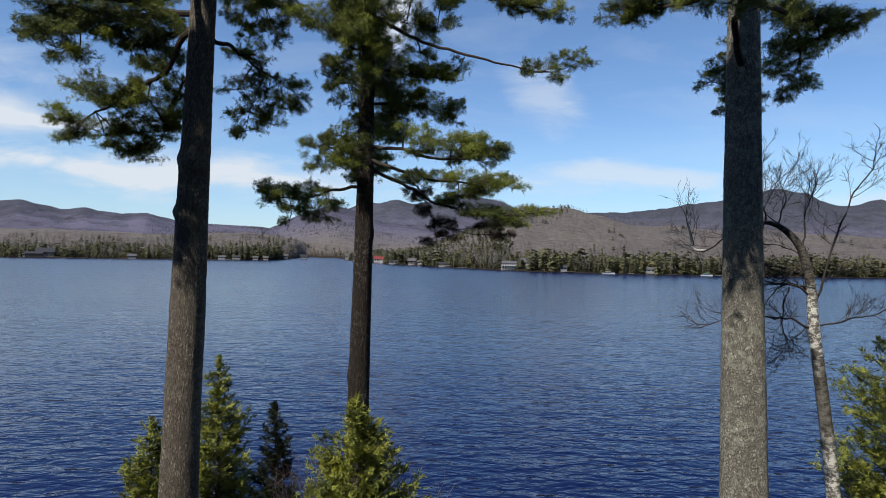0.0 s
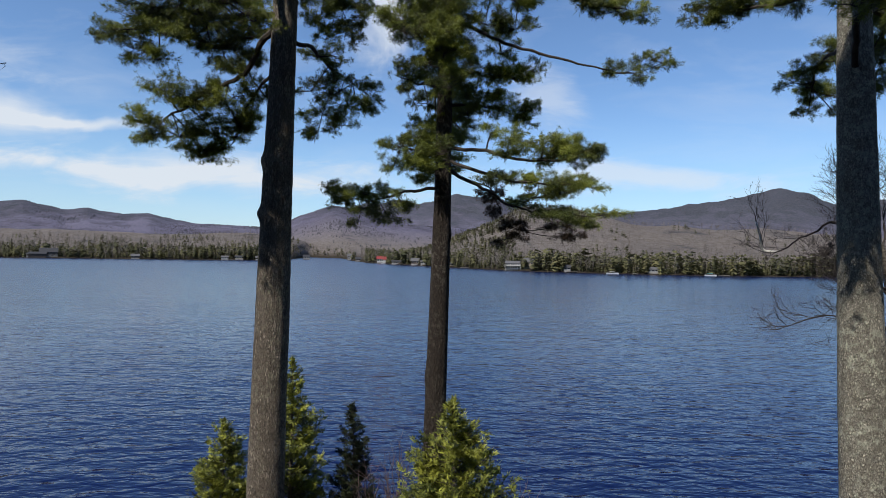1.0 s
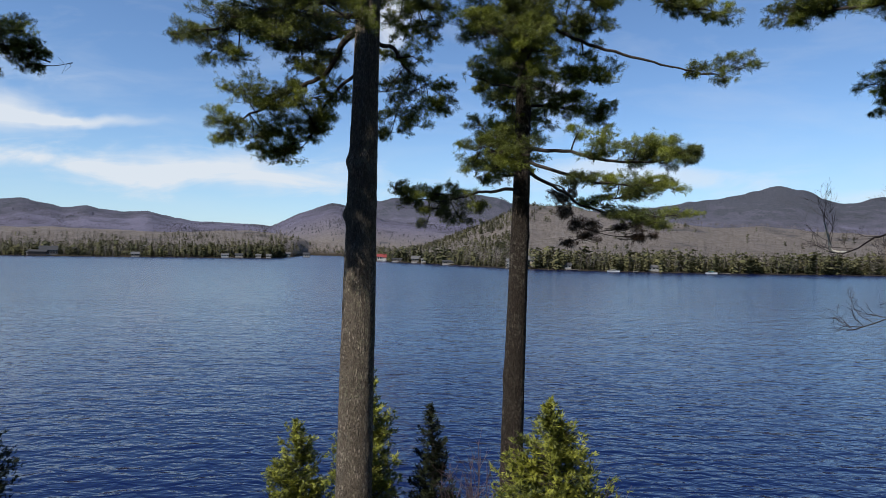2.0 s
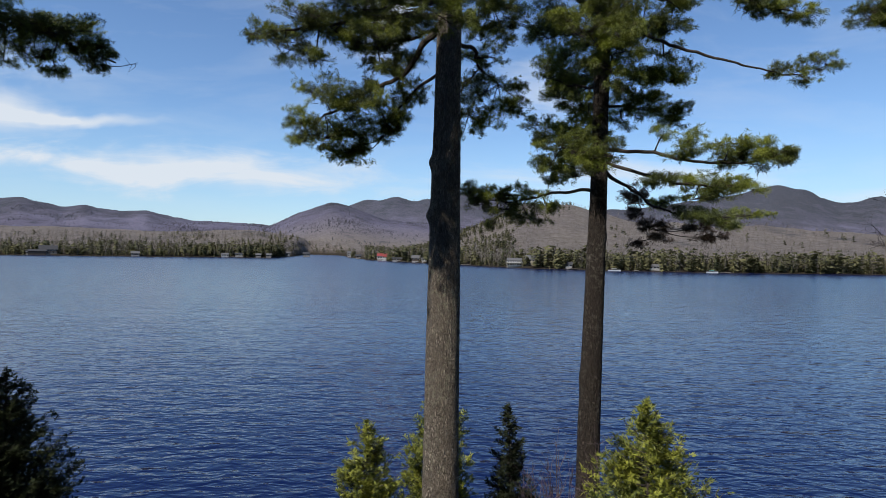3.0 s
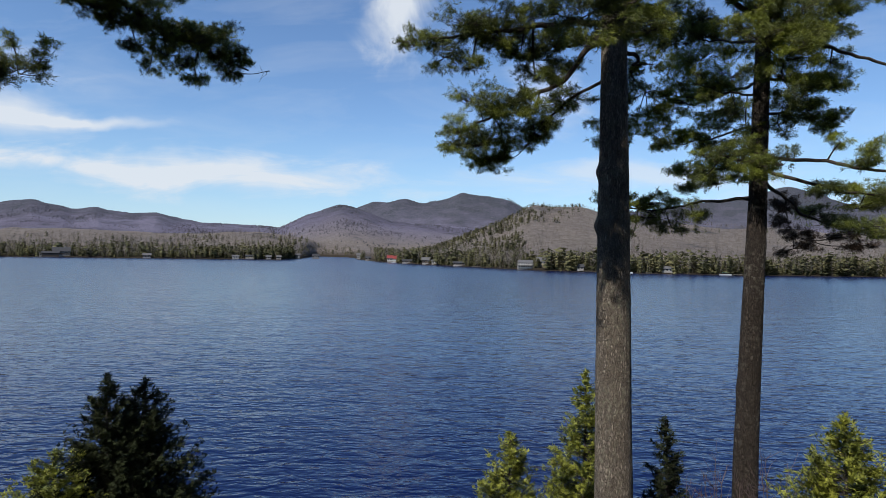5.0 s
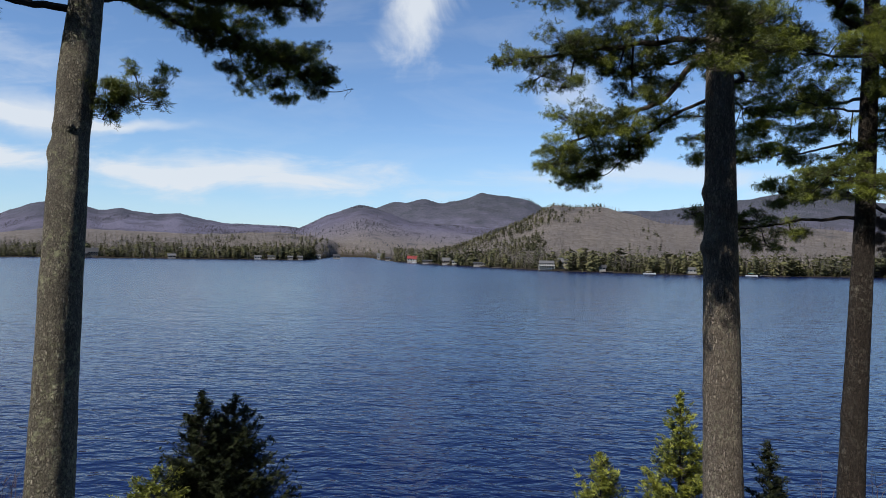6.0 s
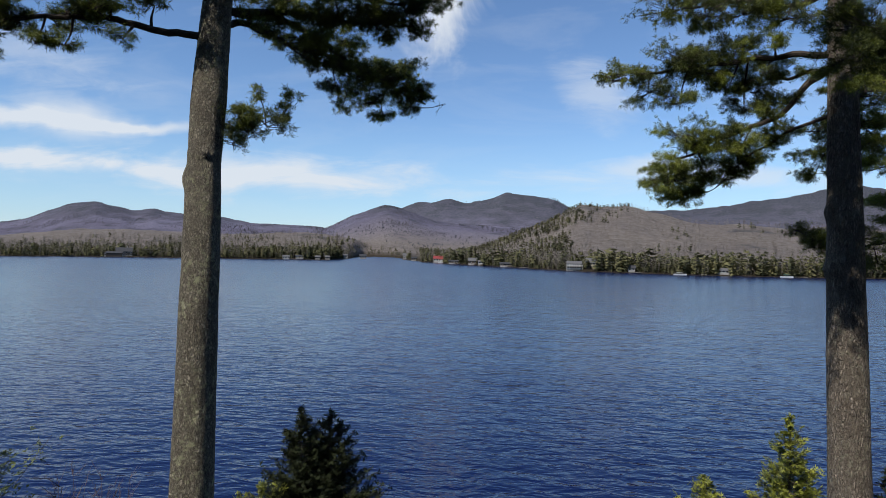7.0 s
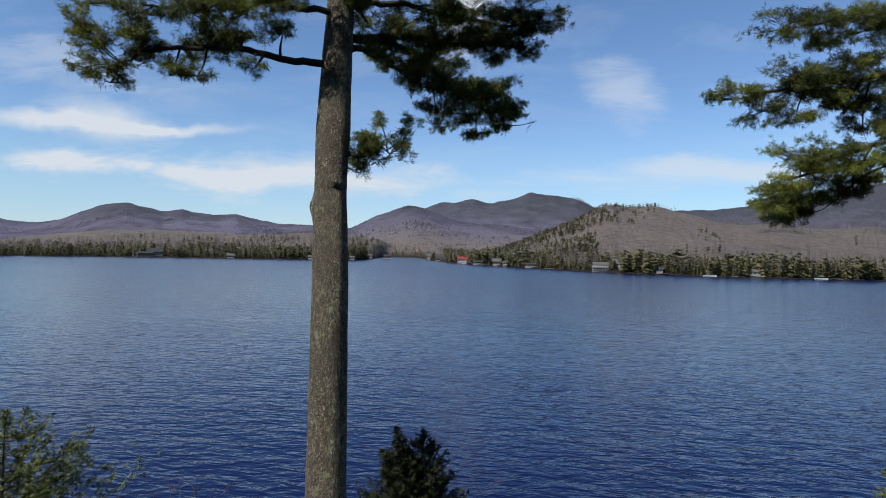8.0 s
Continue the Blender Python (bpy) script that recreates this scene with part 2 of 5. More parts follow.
# spruce green greyed towards the haze painted into the far slopes
M_hazy_spruce = leaf_mat("haze-grey mountain spruces", (0.066, 0.066, 0.074), (0.125, 0.115, 0.125), 0.95, 0.1, 0.004)


M_peeled = plain_mat("peeled pale wood", (0.58, 0.56, 0.50), 0.75, 0.4, 20.0)


def birch_build(nt):
    p = place(nt)
    flat = wire(nt, "ShaderNodeMapping", {"Vector": p, "Scale": (1.0, 1.0, 1.6)}).outputs[0]
    marks = ramp(nt, noise_tex(nt, flat, 8.0, 5.0, 0.75), [(0.46, 1.0), (0.55, 0.0)])
    # peeled pale stretches between dark rough ones
    z = wire(nt, "ShaderNodeSeparateXYZ", {0: p}).outputs[2]
    jag = calc(nt, "MULTIPLY_ADD", noise_tex(nt, p, 5.0, 4.0, 0.7), 1.2, -0.6)
    patches = ramp(nt, calc(nt, "MULTIPLY", calc(nt, "ADD", z, jag), 0.1), [(0.0, 0.9), (0.44, 0.9), (0.47, 0.1), (0.57, 0.1), (0.60, 1.0), (0.68, 1.0), (0.71, 0.0)])
    pale = blend(nt, marks, (0.66, 0.65, 0.58), (0.13, 0.115, 0.10))
    rind = blend(nt, ramp(nt, noise_tex(nt, flat, 15.0, 5.0, 0.7), [(0.42, 0.0), (0.66, 1.0)]), (0.028, 0.023, 0.019), (0.15, 0.135, 0.11))
    col = blend(nt, patches, rind, pale)
    return glossy_bsdf(nt, col, 0.75, bump(nt, patches, 0.5, 0.01), 0.3)


M_birch_trunk = material("birch bark", birch_build)


# ---- mesh helpers ----
class Buf:
    """Collects tubes, triangles and boxes, and makes one mesh of them."""

    def __init__(self):
        self.v, self.f, self.n = [], [], 0

    def add(self, verts, faces):
        verts = np.asarray(verts, float).reshape(-1, 3)
        self.v.append(verts)
        self.f.extend(tuple(i + self.n for i in q) for q in faces)
        self.n += len(verts)

    def tris(self, t):
        t = np.asarray(t, float).reshape(-1, 3)
        k = np.arange(self.n, self.n + len(t)).reshape(-1, 3)
        self.v.append(t)
        self.f.extend(map(tuple, k.tolist()))
        self.n += len(t)

    def tube(self, pts, radii, sides=6, cap=True):
        pts = np.asarray(pts, float)
        d = np.gradient(pts, axis=0)
        d /= np.linalg.norm(d, axis=1)[:, None] + 1e-9
        ref = np.where(np.abs(d[:, 2:3]) > 0.9, [[1.0, 0, 0]], [[0, 0, 1.0]])
        a = np.cross(d, ref)
        a /= np.linalg.norm(a, axis=1)[:, None] + 1e-9
        b = np.cross(d, a)
        w = np.linspace(0, 2 * np.pi, sides, endpoint=False)
        ring = a[:, None] * np.cos(w)[None, :, None] + b[:, None] * np.sin(w)[None, :, None]
        v = pts[:, None] + ring * np.asarray(radii)[:, None, None]
        m = len(pts)
        f = [(i * sides + j, i * sides + (j + 1) % sides, (i + 1) * sides + (j + 1) % sides, (i + 1) * sides + j) for i in range(m - 1) for j in range(sides)]
        if cap:
            f += [tuple(range(sides - 1, -1, -1)), tuple((m - 1) * sides + j for j in range(sides))]
        self.add(v, f)

    def box(self, lo, hi):
        (x0, y0, z0), (x1, y1, z1) = lo, hi
        self.add([(x0, y0, z0), (x1, y0, z0), (x1, y1, z0), (x0, y1, z0), (x0, y0, z1), (x1, y0, z1), (x1, y1, z1), (x0, y1, z1)],
                 [(3, 2, 1, 0), (4, 5, 6, 7), (0, 1, 5, 4), (1, 2, 6, 5), (2, 3, 7, 6), (3, 0, 4, 7)])

    def mesh(self, name, mat, smooth=False):
        me = bpy.data.meshes.new(name)
        me.from_pydata(np.concatenate(self.v).tolist(), [], self.f)
        me.materials.append(mat)
        if smooth:
            me.polygons.foreach_set("use_smooth", [True] * len(me.polygons))
        me.update()
        return me


def part(name, buf, mat, parent=None, label="", smooth=False):
    ob = new(name, buf.mesh(name, mat, smooth))
    if parent is not None:
        ob.parent = parent
    return tagged(ob, label)


def thing(name, at, label, category, group="", turn=0.0):
    ob = new(name)
    ob.matrix_basis = pose(*at, 0, 0, turn)
    return tagged(ob, label, category, group)


def curve_through(pts, per=6):
    """A smooth line through some points (Catmull-Rom)."""
    p = np.asarray(pts, float)
    p = np.vstack([2 * p[0] - p[1], p, 2 * p[-1] - p[-2]])
    t = np.linspace(0, 1, per, endpoint=False)[:, None]
    out = []
    for i in range(1, len(p) - 2):
        a, b, c, d = p[i - 1:i + 3]
        out.append(0.5 * (2 * b + (c - a) * t + (2 * a - 5 * b + 4 * c - d) * t ** 2 + (3 * b - a - 3 * c + d) * t ** 3))
    return np.vstack(out + [p[-2:-1]])


def unit(v):
    return v / (np.linalg.norm(v, axis=-1, keepdims=True) + 1e-9)


# ---- land and water ----
BANK_TOP = 6.0
SHORE = ((-180, 30), (-100, 60), (-70, 420), (-45, 690), (-38, 690), (-28.4, 655), (-17, 655), (-15.2, 760), (-13.5, 1050), (-10.5, 980), (-9.2, 700),
         (-8, 620), (-5.3, 537), (-0.8, 473), (3.1, 422), (7.6, 386), (11.5, 379), (16.8, 371), (26.6, 389), (37.6, 459), (60, 430), (95, 60), (180, 30))
RANGES = [  # distance, depth before and behind the crest, then humps along it: x, height, half-width
    (3000, 800, 500, (-3342, 146, 269), (-3102, 64, 239), (-2893, 59, 224), (-2713, 57, 224), (-2534, 106, 194), (-2384, 106, 165), (-2234, 132, 156), (-2085, 122, 165),
     (-1905, 122, 150), (-1740, 108, 179), (-1570, 96, 150), (-1396, 90, 209), (-1202, 42, 165), (-1008, 88, 269), (-738, 32, 329), (-409, 71, 389)),
    (3250, 700, 500, (-994, 68, 292), (-702, 113, 292), (-476, 152, 211), (-281, 133, 178), (-119, 150, 211), (43, 142, 168), (205, 183, 201), (328, 88, 117), (528, 165, 243), (755, 73, 292), (1014, 134, 324)),
    (2350, 600, 500, (-720, 51, 187), (-603, 82, 141), (-462, 101, 117), (-345, 74, 141), (-158, 73, 234), (100, 80, 281)),
    (3550, 800, 500, (825, 128, 531), (2098, 85, 195), (2310, 92, 212), (2734, 137, 319), (3052, 151, 354), (1815, 350, 920), (3582, 294, 566)),
    (950, 260, 300, (38, 28, 76), (132, 65, 71), (208, 40, 57), (274, 40, 76), (388, 44, 104), (530, 37, 123), (672, 30, 133), (861, 33, 152)),
    (1150, 350, 400, (-700, 26, 420), (-380, 24, 160), (-900, 20, 300))]


def land_height(x, y):
    """Height of the ground: near bank, lake bed, far shores, hills and mountains."""
    r, az = np.hypot(x, y), np.degrees(np.arctan2(x, y))
    shore = np.interp(az, [a for a, _ in SHORE], [b for _, b in SHORE])
    d = r - shore
    far = np.clip(d * 0.22, -5.0, 1.2) + np.clip(d - 6, 0, 250) * 0.012
    hills = np.zeros_like(x)
    for y0, before, behind, *humps in RANGES:
        along = x * y0 / np.maximum(y, 200)
        crest = sum(h * np.exp(-(np.abs(along - c) / s) ** 1.7) for c, h, s in humps)
        crest = crest * np.exp(-((y - y0) / np.where(y < y0, before, behind)) ** 2)
        hills += crest ** 6
    hills = hills ** (1 / 6)
    far = far + np.where(d > 0, hills * np.clip(d / 120, 0, 1), 0)
    bank = np.where(y < 0, BANK_TOP - 0.6, BANK_TOP - 0.6 - y * 0.19 - np.clip(y - 8, 0, 99) ** 2 * 0.022)
    bank = np.maximum(bank, -5.0)
    return np.where(r < 45, np.maximum(bank, -5.0), np.where(y < 8, np.maximum(bank, far), far))


def make_land():
    az = np.radians(np.concatenate([np.linspace(-180, -56, 60, endpoint=False), np.linspace(-56, 56, 410, endpoint=False), np.linspace(56, 180, 60, endpoint=False)]))
    r = np.concatenate([np.linspace(0.5, 60, 50, endpoint=False), np.geomspace(60, 330, 14, endpoint=False), np.linspace(330, 1300, 110, endpoint=False), np.geomspace(1300, 4900, 60)])
    R, A = np.meshgrid(r, az, indexing="ij")
    x, y = R * np.sin(A), R * np.cos(A)
    z = land_height(x, y)
    # gullies and spurs on the high ground, hummocks on the bank
    flat = z.ravel()
    for i, (px, py, pz, rr) in enumerate(zip(x.ravel(), y.ravel(), flat.copy(), R.ravel())):
        if pz > 12:
            flat[i] += (noise.fractal((px * 0.004, py * 0.004, 0), 0.9, 2.1, 5) * 0.07 * pz) + noise.noise((px * 0.03, py * 0.03, 3)) * 2.5 + noise.noise((px * 0.011, py * 0.011, 5)) * 0.02 * pz
        elif rr < 50:
            flat[i] += noise.fractal((px * 0.35, py * 0.35, 7), 1.0, 2.0, 3) * 0.16
    na, nr = len(az), len(r)
    verts = np.stack([x.ravel(), y.ravel(), flat], 1)
    verts = np.vstack([verts, [[0, 0, BANK_TOP - 0.6]]])
    k = np.arange(nr * na).reshape(nr, na)
    a, b = k[:-1], k[1:]
    quads = np.stack([a, b, np.roll(b, -1, 1), np.roll(a, -1, 1)], -1).reshape(-1, 4)
    buf = Buf()
    buf.add(verts, quads.tolist() + [(nr * na, j, (j + 1) % na) for j in range(na)])
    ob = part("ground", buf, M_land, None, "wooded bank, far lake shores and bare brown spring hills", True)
    return tagged(ob, category="ground", kind="structure")


make_land()
lake = Buf()
lake.add([(-1500, 14, 0), (1500, 14, 0), (1500, 1500, 0), (-1500, 1500, 0)], [(0, 1, 2, 3)])
tagged(part("water", lake, M_water, None, "deep blue lake water with small wind ripples"), category="lake", kind="structure")


# ---- far woods ----
def conifer_form(rng, height, layers=6, whorl=4):
    """A spruce or pine seen far off: a stem and ragged drooping whorls, pointed or round-topped."""
    tris = [[(-0.12, 0, 0), (0.12, 0, 0), (0, 0, height * 0.96)]]
    pine = rng.random() < 0.75
    width = height * (rng.uniform(0.28, 0.44) if pine else rng.uniform(0.20, 0.30))
    foot = rng.uniform(0.06, 0.25) if pine else rng.uniform(0.02, 0.10)
    power = rng.uniform(0.3, 0.5) if pine else rng.uniform(0.6, 0.9)
    lean = rng.uniform(-0.05, 0.05)
    for i in range(layers):
        f = min(max((i + rng.uniform(-0.35, 0.35)) / layers, 0.0), 0.97)
        z = height * (foot + (0.97 - foot) * f)
        for k in range(whorl):
            a = rng.uniform(0, 6.283)
            reach = width * (1 - f) ** power * rng.uniform(0.35, 1.15) + 0.25
            c, s = math.cos(a), math.sin(a)
            w = reach * rng.uniform(0.3, 0.6)
            rise = rng.uniform(-0.2, 0.45) if pine else rng.uniform(-0.45, 0.05)
            ox = lean * z
            tip = (c * reach + ox, s * reach, z + reach * rise)
            tris.append([(-s * w + ox, c * w, z - 0.3), (s * w + ox, -c * w, z + rng.uniform(-0.3, 0.6)), tip])
            tris.append([(ox, 0, z + height * 0.08), (-s * w * 0.7 + c * reach * 0.4 + ox, c * w * 0.7 + s * reach * 0.4, z - 0.4), tip])
    return np.array(tris)


def hardwood_form(rng, height):
    """A leafless hardwood seen far off: a forked stem and a haze of rising twigs in a rounded crown."""
    tris = [[(-0.09, 0, 0), (0.09, 0, 0), (rng.uniform(-1.2, 1.2), 0, height * 0.75)]]
    half = height * rng.uniform(0.16, 0.26)
    for k in range(23):
        f = rng.uniform(0.0, 1.0)
        z = height * (0.28 + 0.6 * f)
        a = rng.uniform(0, 6.283)
        reach = half * math.sqrt(max(0.05, 1 - (2 * f - 0.9) ** 2)) * rng.uniform(0.3, 1.1)
        c, s = math.cos(a), math.sin(a)
        w = rng.uniform(0.16, 0.42)
        r0 = reach * rng.uniform(0.2, 0.6)
        up = height * rng.uniform(-0.02, 0.09)
        tris.append([(c * r0 - s * w, s * r0 + c * w, z), (c * r0 + s * w, s * r0 - c * w, z - 0.3), (c * reach, s * reach, z + up)])
    return np.array(tris)


def mountain_spruce_form(rng, height):
    """A spruce on a distant slope: a few crossed ragged tiers."""
    tris = []
    for k in range(4):
        a = rng.uniform(0, 6.283)
        w, z = height * rng.uniform(0.25, 0.45), height * 0.18 * k
        c, s = math.cos(a) * w * (1 - 0.13 * k), math.sin(a) * w * (1 - 0.13 * k)
        tris.append([(-c, -s, z), (c, s, z - 0.4), (rng.uniform(-0.3, 0.3), 0, min(height, z + height * 0.42))])
    return np.array(tris)


def plant_forest(name, label, mat, form, spots, seed, lo, hi):
    rng = random.Random(seed)
    forms = [form(rng, rng.uniform(lo, hi)) for _ in range(24)]
    buf = Buf()
    for x, y, z, s in spots:
        t = forms[rng.randrange(24)].reshape(-1, 3) * s
        a = rng.uniform(0, 6.283)
        c, q = math.cos(a), math.sin(a)
        buf.tris(np.stack([t[:, 0] * c - t[:, 1] * q + x, t[:, 0] * q + t[:, 1] * c + y, t[:, 2] + z - 0.4], 1))
    return tagged(part(name, buf, mat, None, label), category="forest", kind="stuff")


def shore_at(az):
    return float(np.interp(az, [a for a, _ in SHORE], [b for _, b in SHORE]))


def scatter(rng, count, az0, az1, d0, d1, keep=None, size=(0.75, 1.25), power=1.0):
    found = []
    while len(found) < count:
        az = rng.uniform(az0, az1)
        r = shore_at(az) + d0 + (d1 - d0) * rng.random() ** power
        x, y = r * math.sin(radians(az)), r * math.cos(radians(az))
        if keep and not keep(x, y, az, r, rng):
            continue
        if r - shore_at(az) < (10 if -40 < az < -30 or 5 < az < 10 else 7) and any(abs(az - ha) < hw for ha, hw in CLEARINGS):
            continue
        found.append((x, y, rng.uniform(*size)))
    z = land_height(np.array([f[0] for f in found]), np.array([f[1] for f in found]))
    return [(x, y, float(h), s) for (x, y, s), h in zip(found, z) if h > 0.3]


# open plots round the houses: azimuth and half-width in degrees
CLEARINGS = [(-35.2, 0.9), (-28.7, 0.55), (-20.7, 1.0), (-18.3, 0.35), (-17.3, 0.35), (-9.5, 0.3), (-8.7, 0.3), (-6.4, 0.5), (-4.9, 0.45), (-2.8, 0.75), (0.2, 0.6), (7.5, 1.3), (12.1, 0.35), (20.1, 0.55)]


def clumpy(scale, cut):
    return lambda x, y, az, r, rng: noise.noise((x * scale, y * scale, 1.7)) > cut + rng.uniform(-0.2, 0.2)


rng = random.Random(5)
shore_conifers = scatter(rng, 1000, -8, 50, 1.5, 48, clumpy(0.02, -0.25), (0.42, 0.95), 1.2)
shore_conifers += scatter(rng, 900, -8, 50, 2, 40, None, (0.3, 0.72))
shore_conifers += scatter(rng, 600, -8, 50, 1.0, 14, None, (0.18, 0.45))
shore_conifers += scatter(rng, 800, -54, -15.6, 2, 80, clumpy(0.012, -0.2), (0.4, 0.85), 1.3)
shore_conifers += scatter(rng, 1100, -54, -15.6, 3, 190, clumpy(0.02, -0.25), (0.3, 0.65))
shore_conifers += scatter(rng, 300, -54, -15.6, 1, 12, None, (0.18, 0.4))
shore_conifers += scatter(rng, 160, -24, -15.8, 2, 40, None, (0.55, 0.95))
shore_conifers += scatter(rng, 90, -15.5, -9, 2, 90, None, (0.3, 0.6))
plant_forest("shore_conifers", "olive-green spruces and pines along the far lake shore", M_conifer, conifer_form, shore_conifers, 1, 10, 18)
hill_conifers = scatter(rng, 900, -8, 12.5, 150, 640, lambda x, y, az, r, rng: 760 < y < 980 and (az < 8 or rng.random() < 0.4) and noise.noise((x * 0.02, y * 0.02, 4)) > -0.25, (0.25, 0.6))
hill_conifers += scatter(rng, 700, -8, 7, 40, 330, clumpy(0.011, -0.1), (0.25, 0.55))
hill_conifers += scatter(rng, 330, 6, 48, 40, 120, clumpy(0.02, 0.0), (0.35, 0.7))
hill_conifers += scatter(rng, 70, 14, 45, 60, 560, clumpy(0.015, 0.32), (0.35, 0.65))
hill_conifers += scatter(rng, 260, -52, -14, 70, 420, clumpy(0.012, 0.1), (0.3, 0.6))
plant_forest("hill_conifers", "scattered dark conifers on the bare hillsides", M_conifer, conifer_form, hill_conifers, 2, 12, 20)
bare_woods = scatter(rng, 2500, -8.5, 50, 1.0, 100, None, (0.4, 0.9), 1.4)
bare_woods += scatter(rng, 4600, -8.5, 48, 90, 660, None, (0.4, 0.72))
bare_woods += scatter(rng, 2600, -54, -15.5, 2, 380, None, (0.55, 1.0), 1.4)
bare_woods += scatter(rng, 240, -15.5, -9, 3, 120, None, (0.45, 0.8))
plant_forest("bare_hardwoods", "leafless grey-brown hardwood trees on the far shores and hill", M_bare, hardwood_form, bare_woods, 3, 11, 18)


def mountain_spots(count, seed):
    """Places on the far ranges: thick towards the crests, scattered in clumps below."""
    rng = random.Random(seed)
    xy = []
    while len(xy) < count:
        az, r = rng.uniform(-50, 50), rng.uniform(1500, 3900)
        x, y = r * math.sin(radians(az)), r * math.cos(radians(az))
        if y > 1450 and noise.noise((x * 0.0035, y * 0.0035, 9.0)) + 0.5 * noise.noise((x * 0.014, y * 0.014, 2.0)) > rng.uniform(-0.25, 0.45):
            xy.append((x, y, rng.uniform(0.7, 1.3)))
    z = land_height(np.array([p[0] for p in xy]), np.array([p[1] for p in xy]))
    return [(x, y, float(h) * 0.985, s) for (x, y, s), h in zip(xy, z) if h > 14 + 50 * rng.random() ** 2]


plant_forest("mountain_spruces", "dark spruces scattered over the distant mountain slopes", M_hazy_spruce, mountain_spruce_form, mountain_spots(24000, 8), 4, 4.5, 7)


# ---- pines on the bank ----
def make_pine(at, label, axis, rads, mat, knots=()):
    """A tall pine: bark-plated stem on a slightly bent axis (height: offset), with burls."""
    tree = thing("pine_tree", at, label, "pine tree", "pines on the bank")
    hs, xs, ys = [a[0] for a in axis], [a[1] for a in axis], [a[2] for a in axis]
    rh, rr = [h for h, _ in rads], [r for _, r in rads]
    top = hs[-1]
    z = np.concatenate([np.arange(-0.5, 2.5, 0.15), np.arange(2.5, 11.5, 0.035), np.arange(11.5, top, 0.25)])
    sides = 60
    w = np.linspace(0, 2 * np.pi, sides, endpoint=False)
    xs_s = np.interp(z, hs, xs)
    kern = np.ones(25) / 25
    xs_s = np.convolve(np.pad(xs_s, 12, mode="edge"), kern, "valid")
    ys_s = np.interp(z, hs, ys)
    rad = np.interp(z, rh, rr)
    V = np.zeros((len(z), sides, 3))
    seed = at[0] * 3.1
    for i, h in enumerate(z):
        flare = 1 + 0.5 * math.exp(-max(h, 0) / 0.5)
        for j, a in enumerate(w):
            c, s = math.cos(a), math.sin(a)
            n = noise.noise((c * 1.6 + seed, s * 1.6, h * 0.8)) * 0.035
            n += noise.noise((c * 7 + seed, s * 7, h * 4.5)) * 0.022 + abs(noise.noise((c * 13, s * 13 + seed, h * 9))) * 0.03
            k = 0.0
            for kh, ka, kr, ks in knots:
                da = (a - ka + math.pi) % (2 * math.pi) - math.pi
                k += kr * math.exp(-((h - kh) / ks) ** 2 - (da / 0.75) ** 2)
            r = rad[i] * flare * (1 + n) + k
            V[i, j] = (xs_s[i] + c * r, ys_s[i] + s * r, h)
    m = len(z)
    f = [(i * sides + j, i * sides + (j + 1) % sides, (i + 1) * sides + (j + 1) % sides, (i + 1) * sides + j) for i in range(m - 1) for j in range(sides)]
    buf = Buf()
    buf.add(V, f + [tuple((m - 1) * sides + j for j in range(sides))])
    part("trunk", buf, mat, tree, "", True)
    pine_axis[tree.name] = (hs, xs, ys)
    return tree


pine_axis = {}


def needle_tufts(rs, at, axis, count=13, length=0.105, width=0.0075, spread=0.95):
    """Brushes of needles: thin blades that fan out from each twig tip."""
    n = len(at)
    d = unit(axis[:, None] + rs.normal(0, spread * 0.62, (n, count, 3)))
    ln = length * rs.uniform(0.65, 1.15, (n, count, 1))
    side = unit(np.cross(d, rs.normal(0, 1, (n, count, 3)))) * width
    root = at[:, None] + d * 0.006 + rs.normal(0, 0.014, (n, count, 3))
    tip = root + d * ln
    tip[..., 2] -= 0.012
    return np.stack([root + side, tip, root - side], 2).reshape(-1, 3, 3)


bough_seed = [100]


